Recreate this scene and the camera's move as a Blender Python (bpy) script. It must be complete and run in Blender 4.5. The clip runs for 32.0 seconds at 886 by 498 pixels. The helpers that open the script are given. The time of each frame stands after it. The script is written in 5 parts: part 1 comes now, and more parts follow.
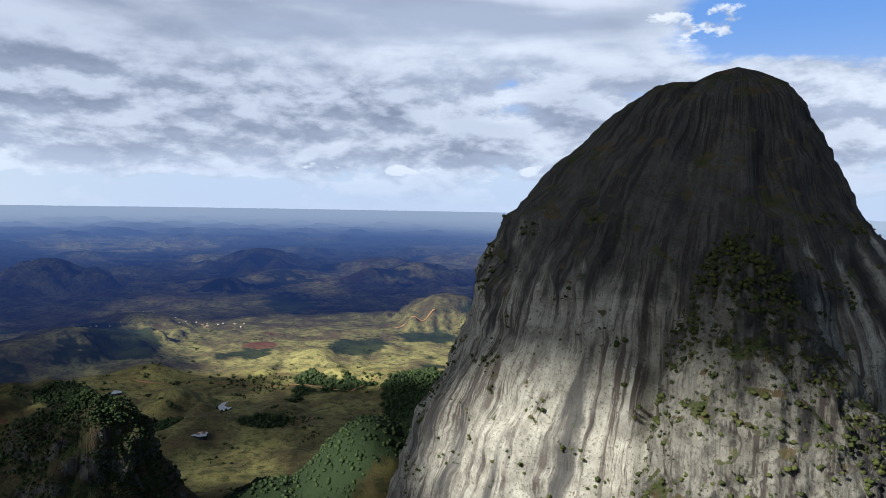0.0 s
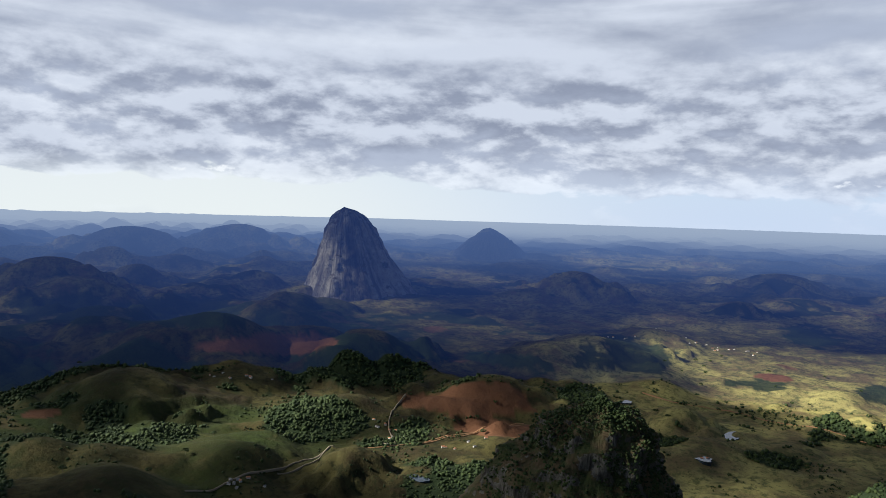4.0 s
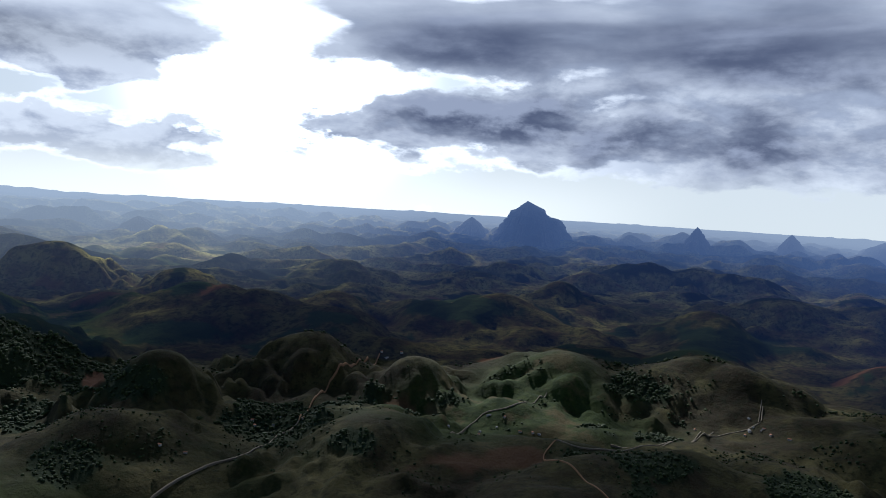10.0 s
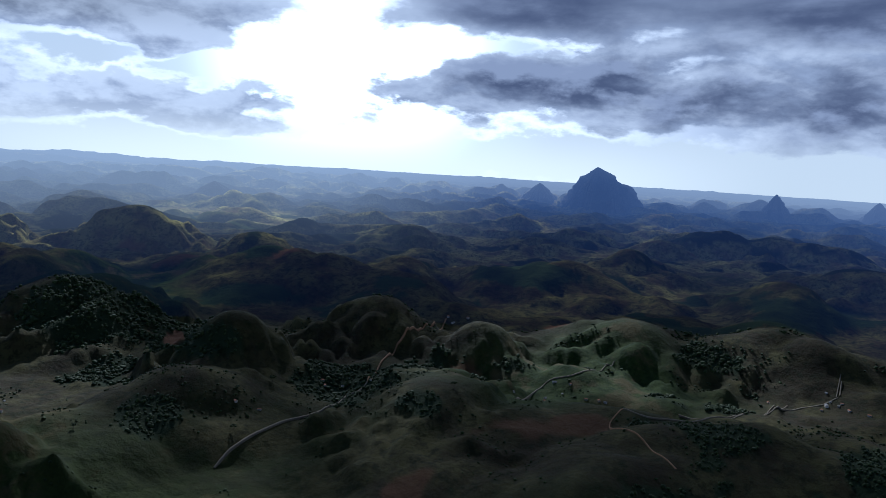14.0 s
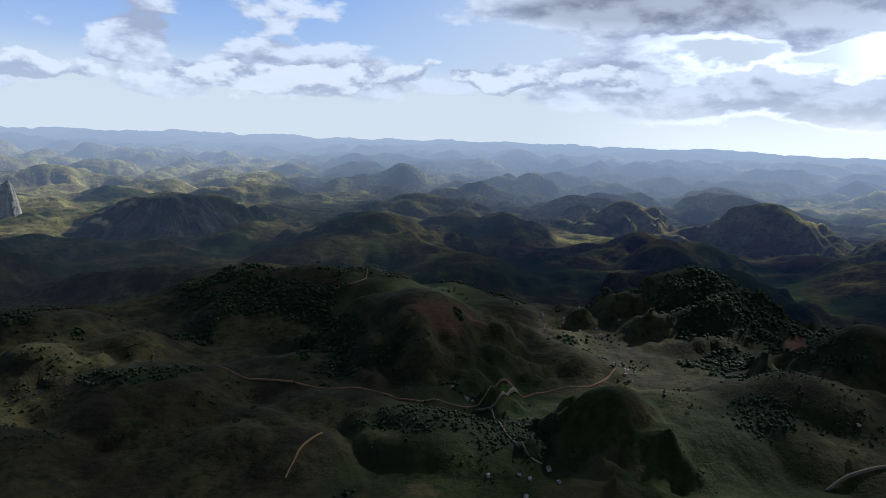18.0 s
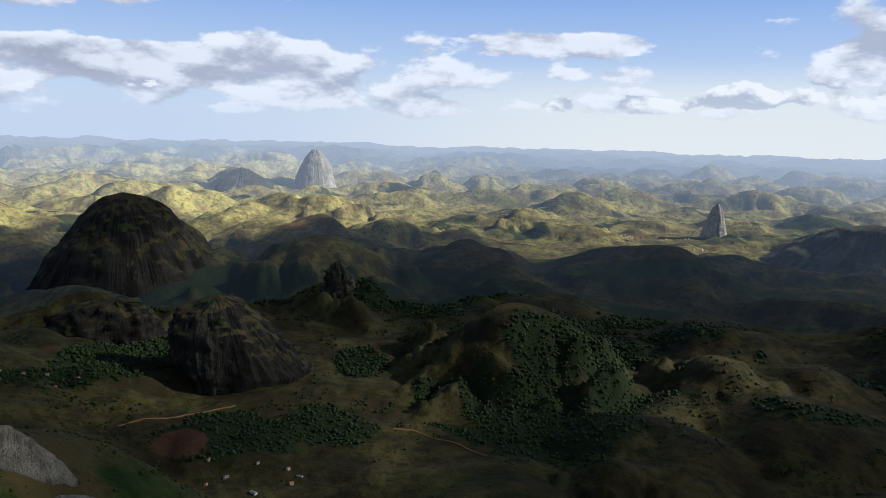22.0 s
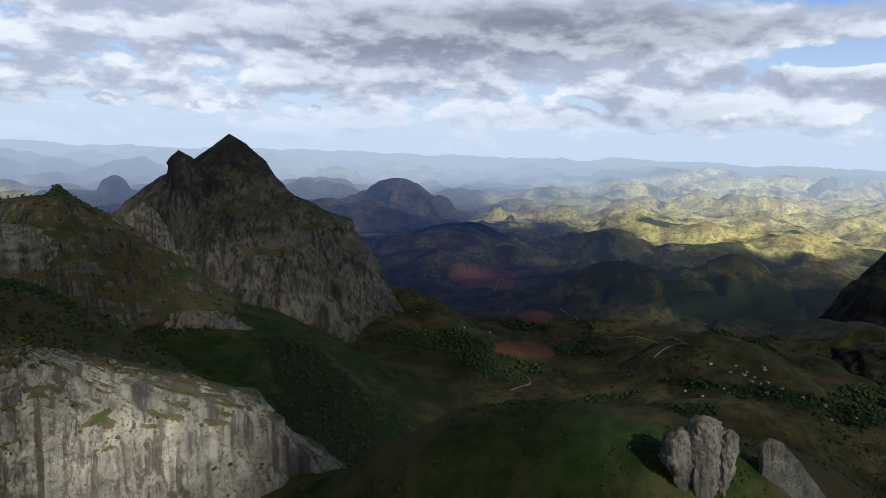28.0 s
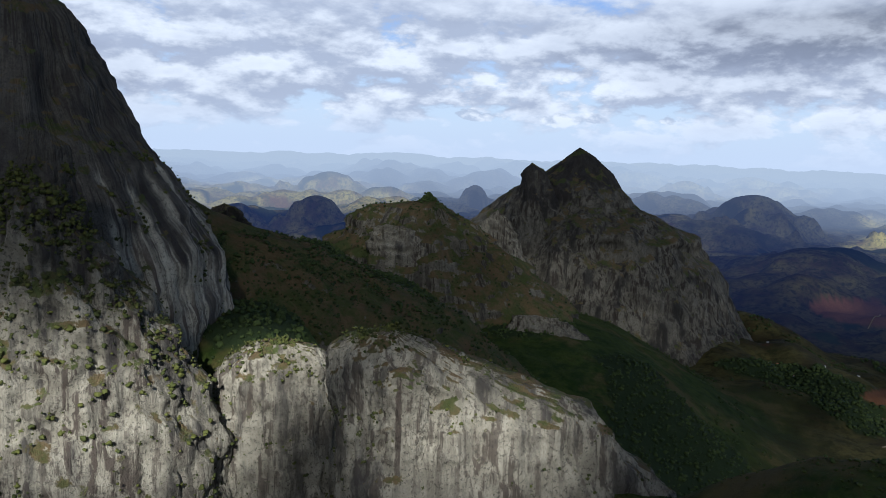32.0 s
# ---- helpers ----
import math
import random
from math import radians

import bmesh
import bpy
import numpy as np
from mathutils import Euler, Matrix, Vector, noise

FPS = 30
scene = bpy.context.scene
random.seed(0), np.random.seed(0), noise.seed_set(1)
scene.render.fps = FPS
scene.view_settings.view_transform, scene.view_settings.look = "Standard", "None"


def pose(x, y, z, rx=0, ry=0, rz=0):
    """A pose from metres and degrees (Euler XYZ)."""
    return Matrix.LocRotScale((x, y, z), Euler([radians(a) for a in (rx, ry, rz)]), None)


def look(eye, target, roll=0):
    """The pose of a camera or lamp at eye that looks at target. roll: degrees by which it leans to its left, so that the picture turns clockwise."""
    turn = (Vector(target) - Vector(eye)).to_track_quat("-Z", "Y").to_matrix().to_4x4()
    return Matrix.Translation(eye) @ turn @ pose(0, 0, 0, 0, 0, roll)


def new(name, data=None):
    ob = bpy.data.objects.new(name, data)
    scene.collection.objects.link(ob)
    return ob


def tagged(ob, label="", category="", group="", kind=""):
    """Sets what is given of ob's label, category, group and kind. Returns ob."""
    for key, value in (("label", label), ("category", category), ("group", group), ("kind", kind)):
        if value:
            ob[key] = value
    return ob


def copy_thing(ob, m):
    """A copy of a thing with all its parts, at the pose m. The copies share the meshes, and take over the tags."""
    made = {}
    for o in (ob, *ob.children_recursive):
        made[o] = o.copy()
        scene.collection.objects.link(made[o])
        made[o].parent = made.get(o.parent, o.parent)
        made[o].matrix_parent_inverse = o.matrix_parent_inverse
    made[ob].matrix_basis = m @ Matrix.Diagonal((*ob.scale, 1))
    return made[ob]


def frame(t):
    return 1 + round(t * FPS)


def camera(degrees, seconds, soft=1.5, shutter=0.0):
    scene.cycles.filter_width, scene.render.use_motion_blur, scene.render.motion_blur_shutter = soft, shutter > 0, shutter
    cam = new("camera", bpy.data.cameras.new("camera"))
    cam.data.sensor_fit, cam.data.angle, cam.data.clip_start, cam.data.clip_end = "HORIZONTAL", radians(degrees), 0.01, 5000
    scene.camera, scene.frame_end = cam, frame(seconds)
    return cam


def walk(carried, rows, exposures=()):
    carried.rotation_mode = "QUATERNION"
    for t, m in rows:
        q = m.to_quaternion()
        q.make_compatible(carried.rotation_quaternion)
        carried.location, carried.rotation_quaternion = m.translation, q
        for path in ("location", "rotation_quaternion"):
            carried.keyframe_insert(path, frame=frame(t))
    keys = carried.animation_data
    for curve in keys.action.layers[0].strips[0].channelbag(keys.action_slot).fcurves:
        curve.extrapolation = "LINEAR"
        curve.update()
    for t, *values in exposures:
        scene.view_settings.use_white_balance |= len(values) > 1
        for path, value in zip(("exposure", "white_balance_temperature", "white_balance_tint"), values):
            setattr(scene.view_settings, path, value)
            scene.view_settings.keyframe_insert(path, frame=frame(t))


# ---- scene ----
EYE = 400.0          # the camera's height over the valley floor
cam = camera(62.95, 32.0, soft=0.8)
walk(cam, [
    (0.0, pose(0, 0, EYE, 86.08, -1.11, 0.00)), (0.5, pose(0, 0, EYE, 86.17, -1.27, 4.74)),
    (1.0, pose(0, 0, EYE, 86.26, -1.36, 9.13)), (1.5, pose(0, 0, EYE, 86.32, -1.42, 13.50)),
    (2.0, pose(0, 0, EYE, 86.41, -1.48, 18.39)), (2.5, pose(0, 0, EYE, 86.54, -1.47, 23.64)),
    (4.5, pose(0, 0, EYE, 86.83, -1.75, 44.69)), (5.0, pose(0, 0, EYE, 86.84, -1.83, 50.53)),
    (5.5, pose(0, 0, EYE, 86.83, -1.83, 57.20)), (6.0, pose(0, 0, EYE, 86.87, -2.07, 64.57)),
    (6.5, pose(0, 0, EYE, 86.87, -2.25, 72.36)), (7.0, pose(0, 0, EYE, 86.87, -2.43, 80.13)),
    (7.5, pose(0, 0, EYE, 86.81, -2.62, 87.77)), (8.0, pose(0, 0, EYE, 86.73, -2.84, 95.57)),
    (8.5, pose(0, 0, EYE, 86.65, -3.02, 102.24)), (9.0, pose(0, 0, EYE, 86.53, -3.13, 108.54)),
    (9.5, pose(0, 0, EYE, 86.41, -3.33, 114.68)), (10.0, pose(0, 0, EYE, 86.21, -3.41, 117.97)),
    (10.5, pose(0, 0, EYE, 85.84, -3.44, 119.77)), (11.0, pose(0, 0, EYE, 85.78, -3.49, 120.86)),
    (11.5, pose(0, 0, EYE, 85.72, -3.47, 121.57)), (12.0, pose(0, 0, EYE, 85.58, -3.48, 122.15)),
    (12.5, pose(0, 0, EYE, 85.28, -3.47, 122.54)), (13.0, pose(0, 0, EYE, 84.99, -3.47, 122.67)),
    (13.5, pose(0, 0, EYE, 83.70, -3.46, 122.82)), (15.5, pose(0, 0, EYE, 81.02, -2.95, 129.42)),
    (16.0, pose(0, 0, EYE, 80.87, -2.80, 137.47)), (16.5, pose(0, 0, EYE, 80.62, -2.15, 148.15)),
    (17.0, pose(0, 0, EYE, 80.68, -2.05, 158.84)), (17.5, pose(0, 0, EYE, 80.69, -2.06, 165.35)),
    (18.0, pose(0, 0, EYE, 80.70, -1.98, 170.54)), (18.5, pose(0, 0, EYE, 80.74, -1.79, 177.33)),
    (19.0, pose(0, 0, EYE, 80.81, -1.67, 184.98)), (19.5, pose(0, 0, EYE, 80.88, -1.63, 193.15)),
    (20.0, pose(0, 0, EYE, 80.94, -1.60, 200.61)), (20.5, pose(0, 0, EYE, 81.02, -1.58, 207.07)),
    (21.0, pose(0, 0, EYE, 81.08, -1.52, 213.20)), (21.5, pose(0, 0, EYE, 81.14, -1.56, 218.60)),
    (22.0, pose(0, 0, EYE, 81.17, -1.59, 222.43)), (22.5, pose(0, 0, EYE, 81.20, -1.53, 226.22)),
    (23.0, pose(0, 0, EYE, 81.25, -1.47, 231.52)), (23.5, pose(0, 0, EYE, 81.31, -1.52, 237.18)),
    (24.0, pose(0, 0, EYE, 81.35, -1.58, 241.81)), (24.5, pose(0, 0, EYE, 81.40, -1.58, 246.91)),
    (25.0, pose(0, 0, EYE, 81.47, -1.55, 253.05)), (25.5, pose(0, 0, EYE, 81.53, -1.57, 259.13)),
    (26.0, pose(0, 0, EYE, 81.59, -1.69, 264.13)), (26.5, pose(0, 0, EYE, 81.62, -1.80, 268.30)),
    (28.5, pose(0, 0, EYE, 81.83, -1.79, 285.02)), (29.0, pose(0, 0, EYE, 81.85, -1.75, 288.85)),
    (29.5, pose(0, 0, EYE, 81.90, -1.78, 292.88)), (30.0, pose(0, 0, EYE, 81.90, -1.84, 296.32)),
    (30.5, pose(0, 0, EYE, 81.93, -1.91, 299.23)), (31.0, pose(0, 0, EYE, 81.93, -1.94, 301.67)),
    (31.5, pose(0, 0, EYE, 81.93, -1.99, 304.28)), (32.0, pose(0, 0, EYE, 81.94, -1.96, 307.91)),
], exposures=[(0, 1.02, 5650, 10), (2, 0.96, 5800, 10), (4, 1.09, 6000, 10), (6, 1.22, 6150, 10), (8, 1.19, 5950, 10), (9, 1.06, 5800, 10), (13, 0.77, 4950, 10), (16, 0.79, 5100, 10), (19, 0.91, 5550, 12), (23, 1.02, 5900, 11), (26, 1.06, 6050, 10), (29, 1.07, 5800, 10), (32, 1.09, 5650, 10)])

# ---- sky, sun, light ----
SUN_AZ, SUN_EL = 131.0, 32.0


def heading(az, el=0.0):
    """Unit vector for degrees left of +y and degrees over the horizon."""
    a, e = radians(az), radians(el)
    return Vector((-math.sin(a) * math.cos(e), math.cos(a) * math.cos(e), math.sin(e)))


class Nodes:
    """Short notation for node trees."""

    def __init__(self, tree):
        self.t = tree
        tree.nodes.clear()

    def add(self, kind, props=None, **ins):
        n = self.t.nodes.new(kind)
        for k, v in (props or {}).items():
            setattr(n, k, v)
        for k, v in ins.items():
            self.put(n.inputs[int(k[1:])] if k[0] == "i" and k[1:].isdigit() else n.inputs[k], v)
        return n

    def put(self, sock, v):
        if isinstance(v, bpy.types.NodeSocket):
            self.t.links.new(v, sock)
        elif isinstance(v, bpy.types.Node):
            self.t.links.new(v.outputs[0], sock)
        else:
            sock.default_value = v

    def math(self, op, a, b=0.0, c=0.0, clamp=False):
        return self.add("ShaderNodeMath", {"operation": op, "use_clamp": clamp}, i0=a, i1=b, i2=c).outputs[0]

    def vec(self, op, a, b=(0, 0, 0)):
        n = self.add("ShaderNodeVectorMath", {"operation": op}, i0=a)
        if op == "SCALE":
            self.put(n.inputs[3], b)
        else:
            self.put(n.inputs[1], b)
        return n.outputs[1] if op in ("DOT_PRODUCT", "LENGTH", "DISTANCE") else n.outputs[0]

    def mix(self, f, a, b, blend="MIX"):
        n = self.add("ShaderNodeMix", {"data_type": "RGBA", "blend_type": blend})
        self.put(n.inputs[0], f), self.put(n.inputs[6], a), self.put(n.inputs[7], b)
        return n.outputs[2]

    def ramp(self, f, lo, hi, a=0.0, b=1.0, smooth=True):
        n = self.add("ShaderNodeMapRange", {"interpolation_type": "SMOOTHSTEP" if smooth else "LINEAR"})
        for i, v in enumerate((f, lo, hi, a, b)):
            self.put(n.inputs[i], v)
        return n.outputs[0]

    def noise(self, v, scale, detail=5.0, rough=0.55, distort=0.0):
        n = self.add("ShaderNodeTexNoise", {"noise_dimensions": "3D"})
        self.put(n.inputs["Vector"], v), self.put(n.inputs["Scale"], scale), self.put(n.inputs["Detail"], detail)
        self.put(n.inputs["Roughness"], rough), self.put(n.inputs["Distortion"], distort)
        return n.outputs[0]


def rgb(r, g, b):
    return (r, g, b, 1.0)


def make_world():
    w = bpy.data.worlds.new("sky")
    scene.world = w
    w.use_nodes = True
    n = Nodes(w.node_tree)
    sky = n.add("ShaderNodeTexSky", {"sky_type": "NISHITA", "sun_disc": False, "sun_elevation": radians(SUN_EL), "sun_rotation": radians(-SUN_AZ), "altitude": 600.0, "dust_density": 1.0})
    d = n.add("ShaderNodeTexCoord").outputs["Generated"]
    xyz = n.add("ShaderNodeSeparateXYZ", i0=d)
    up = xyz.outputs[2]
    az = n.math("MULTIPLY", n.math("ARCTAN2", n.math("MULTIPLY", xyz.outputs[0], -1.0), xyz.outputs[1]), 57.2958)
    el = n.math("MULTIPLY", n.math("ARCSINE", up), 57.2958)

    def bank(a, e, wide, high, gain):
        """A soft-edged rise (or gap) of the cloud cover round a direction."""
        u = n.math("DIVIDE", n.math("WRAP", n.math("SUBTRACT", az, a), -180.0, 180.0), wide)
        v = n.math("DIVIDE", n.math("SUBTRACT", el, e), high)
        q = n.math("ADD", n.math("MULTIPLY", u, u), n.math("MULTIPLY", v, v))
        return n.math("MULTIPLY", n.math("EXPONENT", n.math("MULTIPLY", q, -1.0)), gain)

    def total(items):
        acc = items[0]
        for i in items[1:]:
            acc = n.math("ADD", acc, i)
        return acc

    flat = n.math("ADD", n.math("MAXIMUM", up, 0.0), 0.075)
    plane = n.vec("MULTIPLY", n.vec("SCALE", d, n.math("DIVIDE", 1.0, flat)), (1.0, 1.0, 0.0))
    deck = n.noise(plane, 0.50, 7.0, 0.46, 0.3)
    # long soft bands of the layered cloud
    band_at = n.vec("MULTIPLY", d, (1.0, 1.0, 6.5))
    bands = n.noise(band_at, 1.6, 6.0, 0.46, 0.3)
    bands_up = n.noise(n.vec("ADD", band_at, (0.0, 0.0, 0.14)), 1.6, 6.0, 0.46, 0.3)
    tone = n.noise(n.vec("ADD", n.vec("MULTIPLY", d, (1.0, 1.0, 5.0)), (3.1, 1.7, 0.4)), 2.3, 7.0, 0.50, 0.2)
    # heaped clouds low over the horizon
    heap_at = n.vec("MULTIPLY", d, (1.0, 1.0, 2.3))
    heap = n.noise(heap_at, 9.5, 11.0, 0.57, 0.1)
    heap_up = n.noise(n.vec("ADD", heap_at, (0.0, 0.0, 0.04)), 9.5, 11.0, 0.57, 0.1)
    lows = n.ramp(el, 7.0, 13.0, 1.0, 0.15)
    highs = n.math("SUBTRACT", 1.0, lows)
    body = n.math("ADD", n.math("MULTIPLY", heap, lows), n.math("MULTIPLY", n.math("MULTIPLY_ADD", bands, 0.6, n.math("MULTIPLY", deck, 0.4)), highs))
    body = n.math("ADD", n.math("MULTIPLY", body, 0.75), n.math("MULTIPLY", bands, 0.25))
    body = n.math("ADD", n.math("MULTIPLY", n.math("SUBTRACT", body, 0.5), 2.3), 0.5)
    rim = n.math("ADD", n.math("MULTIPLY", n.math("SUBTRACT", heap, heap_up), lows), n.math("MULTIPLY", n.math("SUBTRACT", bands, bands_up), highs))
    over = total([
        bank(52, 9, 58, 8, 0.60), bank(45, 16, 60, 5, 0.04), bank(-52, 10, 34, 9, 0.15), bank(12, 6, 34, 5, 0.15),
        bank(-27.9, 12.1, 9, 2.6, -0.42), bank(-14.2, 13.5, 4, 1.4, 0.25), bank(-25.2, 9.7, 7, 1.2, 0.15),
        bank(-170, 10, 48, 8, -0.20),
        bank(147.3, 9.9, 11, 3.4, 0.75), bank(135.5, 7.9, 5, 2.2, -0.32), bank(146.4, 2.4, 12, 1.7, 0.45), bank(131.3, 8.9, 3.5, 5, -0.25),
        bank(115.7, 11.9, 8, 2.4, 0.55), bank(113.6, 5.9, 10, 1.9, 0.60), bank(97.4, 11.9, 9, 3.0, 0.60), bank(97.4, 4.6, 8, 1.8, 0.50),
        bank(96.0, 8.9, 5, 0.6, -0.25), bank(119.0, 9.3, 5, 1.1, -0.28), bank(176.7, 3.5, 8, 1.4, 0.08), bank(159.9, 4.7, 4.0, 1.1, 0.34), bank(154.1, 1.8, 4, 0.7, 0.30), bank(138.7, 1.6, 6, 0.8, 0.40), bank(156.2, 9.3, 9, 1.3, 0.60), bank(162.6, 5.6, 14, 0.8, -0.22),
        bank(-167.3, 6.1, 2.6, 1.7, 0.50), bank(177.9, 3.8, 7.5, 1.7, 0.42), bank(159.1, 2.8, 5, 0.8, 0.3), bank(-168.7, 2.3, 3.5, 0.8, 0.25), bank(158.6, 4.9, 5, 1.4, 0.34),
        bank(160.4, 9.1, 8, 1.2, 0.42), bank(151.3, 6.9, 12, 0.6, -0.2), bank(-149.3, 7.2, 7, 0.9, 0.32), bank(-158.4, 2.0, 1.4, 0.6, 0.30), bank(-149.2, 5.0, 6, 0.5, 0.22),
        bank(-115.3, 5.1, 15, 1.7, 0.44), bank(-145.8, 7.1, 9, 0.9, 0.36), bank(-124.6, 8.7, 12, 0.9, -0.25), bank(-106.0, 2.1, 0.9, 0.9, 0.30),
        bank(-135.7, 1.9, 5, 0.9, 0.30), bank(-108.3, 9.0, 10, 0.7, 0.35), bank(-120.4, 1.7, 7, 0.5, 0.10),
        bank(-81.5, 7.9, 22, 2.8, 0.44), bank(-94.8, 8.8, 13, 1.6, 0.5), bank(-113.6, 6.3, 12, 0.35, -0.2), bank(-105.4, 6.8, 9, 0.8, -0.40), bank(-116.5, 4.7, 11, 1.2, 0.40), bank(-93.0, 2.2, 7, 1.0, 0.30), bank(-100.9, 1.1, 18, 0.5, -0.1),
        bank(-39.7, 7.3, 5, 1.2, 0.18), bank(-65.4, 6.3, 12, 3.0, 0.14), bank(-78.7, 7.4, 10, 3.5, 0.30), bank(-54.9, 3.6, 8, 1.0, 0.10),
        bank(62, 0.6, 44, 1.25, -0.9), bank(170, 0.5, 60, 1.3, -0.3), bank(-130, 0.5, 60, 1.3, -0.3)])
    cover = n.math("ADD", body, over)
    amount = n.ramp(cover, 0.47, 0.64)
    thick = n.ramp(n.math("MULTIPLY_ADD", n.math("SUBTRACT", tone, 0.5), 1.5, cover), 0.52, 1.22)
    sunny = n.ramp(n.vec("DOT_PRODUCT", d, tuple(heading(-163))), 0.30, 0.80)
    lit = n.ramp(n.math("ADD", rim, n.math("MULTIPLY_ADD", n.math("SUBTRACT", tone, 0.5), 0.30, n.math("MULTIPLY", sunny, 0.02))), -0.11, 0.12)
    toward = n.vec("DOT_PRODUCT", d, tuple(heading(130.8, 8.5)))
    glow = n.ramp(toward, 0.975, 0.9995)
    wide_glow = n.ramp(toward, 0.84, 0.998)
    pale = n.mix(lit, rgb(0.50, 0.54, 0.63), rgb(0.95, 0.97, 0.99))
    dark = n.mix(lit, rgb(0.31, 0.34, 0.42), rgb(0.70, 0.73, 0.79))
    dark = n.mix(n.ramp(n.vec("DOT_PRODUCT", d, tuple(heading(106, 6))), 0.80, 0.98), dark, n.mix(lit, rgb(0.12, 0.14, 0.21), rgb(0.40, 0.43, 0.52)))
    dark = n.mix(sunny, dark, n.mix(lit, rgb(0.50, 0.53, 0.61), rgb(0.90, 0.92, 0.95)))
    heavy = n.math("MINIMUM", total([bank(-94.8, 8.8, 14, 2.0, 1.0), bank(159.7, 9.2, 8, 1.5, 1.0), bank(149.8, 9.6, 9, 1.3, 1.0), bank(-83.5, 9.2, 18, 1.6, 0.8)]), 1.0)
    dark = n.mix(heavy, dark, n.mix(lit, rgb(0.24, 0.26, 0.31), rgb(0.58, 0.60, 0.64)))
    cloud = n.mix(thick, pale, dark)
    edge = n.math("MULTIPLY", wide_glow, n.ramp(thick, 0.0, 0.30, 1.0, 0.0))
    cloud = n.mix(edge, cloud, rgb(1.7, 1.7, 1.65))
    clear = n.mix(n.ramp(el, 1.0, 15.0), rgb(0.68, 0.79, 0.91), rgb(0.20, 0.40, 0.82))
    air = n.mix(0.12, clear, n.vec("SCALE", sky.outputs[0], 0.10))
    veil = n.math("MULTIPLY", n.ramp(toward, -0.35, 0.30), n.ramp(el, 2.5, 6.5, 0.95, 0.0))
    air = n.mix(n.math("MAXIMUM", veil, n.ramp(toward, 0.62, 0.96, 0.0, 0.8)), air, rgb(0.88, 0.90, 0.86))
    air = n.mix(n.ramp(toward, 0.95, 0.996), air, rgb(1.15, 1.2, 1.25))
    air = n.mix(glow, air, rgb(2.4, 2.4, 2.4))
    col = n.mix(amount, air, cloud)
    # small heaped clouds with flat feet in the clear part of the sky
    puff_at = n.vec("MULTIPLY", d, (1.0, 1.0, 1.9))
    puff = n.noise(puff_at, 10.5, 9.0, 0.56, 0.15)
    puff_up = n.noise(n.vec("ADD", puff_at, (0.0, 0.0, 0.030)), 10.5, 9.0, 0.56, 0.15)
    field = n.math("SUBTRACT", total([bank(165, 4.2, 22, 2.0, 0.36), bank(-172, 3.6, 16, 1.8, 0.36), bank(-150, 2.6, 14, 1.3, 0.34), bank(-112, 2.8, 22, 1.2, 0.34), bank(-60, 2.4, 24, 1.0, 0.36), bank(2, 2.3, 22, 0.9, 0.32), bank(62, 2.6, 26, 0.8, 0.30), bank(-18, 13.0, 8, 2.4, 0.34)]), 0.85)
    heaped = n.ramp(n.math("ADD", puff, field), 0.0, 0.045)
    top_lit = n.ramp(n.math("SUBTRACT", puff, puff_up), -0.05, 0.07)
    col = n.mix(n.math("MULTIPLY", heaped, 0.92), col, n.mix(top_lit, rgb(0.52, 0.57, 0.66), rgb(1.02, 1.02, 1.0)))
    haze = n.ramp(el, -1.0, 4.0, 0.92, 0.0)
    col = n.mix(haze, col, n.mix(n.ramp(toward, -0.45, 0.25), rgb(0.66, 0.74, 0.86), n.mix(n.ramp(toward, 0.82, 0.985), rgb(0.90, 0.92, 0.86), rgb(1.30, 1.28, 1.15))))
    low = n.ramp(up, -0.05, -0.022)
    col = n.mix(low, rgb(0.10, 0.12, 0.16), col)
    n.add("ShaderNodeOutputWorld", i0=n.add("ShaderNodeBackground", i0=col, i1=0.45))


make_world()
sun_data = bpy.data.lights.new("sun", "SUN")
sun_data.energy, sun_data.angle, sun_data.color = 5.0, radians(0.53), (1.0, 0.93, 0.80)
sun = new("sun", sun_data)
sun.matrix_world = look(heading(SUN_AZ, SUN_EL) * 3000, (0, 0, 0))


# ---- noise and relief ----
GRAD = np.random.RandomState(7).normal(size=(512, 3))
GRAD /= np.linalg.norm(GRAD, axis=1)[:, None]
PERM = np.tile(np.random.RandomState(11).permutation(512), 3)


def perlin(x, y, z=None):
    """Gradient noise of arrays, about -0.7 to 0.7."""
    z = np.zeros_like(x) if z is None else z
    xi, yi, zi = np.floor(x).astype(int), np.floor(y).astype(int), np.floor(z).astype(int)
    xf, yf, zf = x - xi, y - yi, z - zi
    u, v, w = (q * q * q * (q * (q * 6 - 15) + 10) for q in (xf, yf, zf))
    total = 0
    for i in (0, 1):
        for j in (0, 1):
            for k in (0, 1):
                if k and not z.any():
                    continue
                h = PERM[PERM[PERM[(xi + i) & 511] + ((yi + j) & 511)] + ((zi + k) & 511)]
                g = GRAD[h]
                dot = g[..., 0] * (xf - i) + g[..., 1] * (yf - j) + g[..., 2] * (zf - k)
                total = total + dot * (u if i else 1 - u) * (v if j else 1 - v) * (w if k else 1 - w)
    return total


def fbm(x, y, octaves=4, gain=0.5, z=None):
    total, amp = 0, 1.0
    for o in range(octaves):
        s = 2.03 ** o
        total = total + amp * perlin(x * s + 17.3 * o, y * s - 9.1 * o, None if z is None else z * s + 5.7 * o)
        amp *= gain
    return total


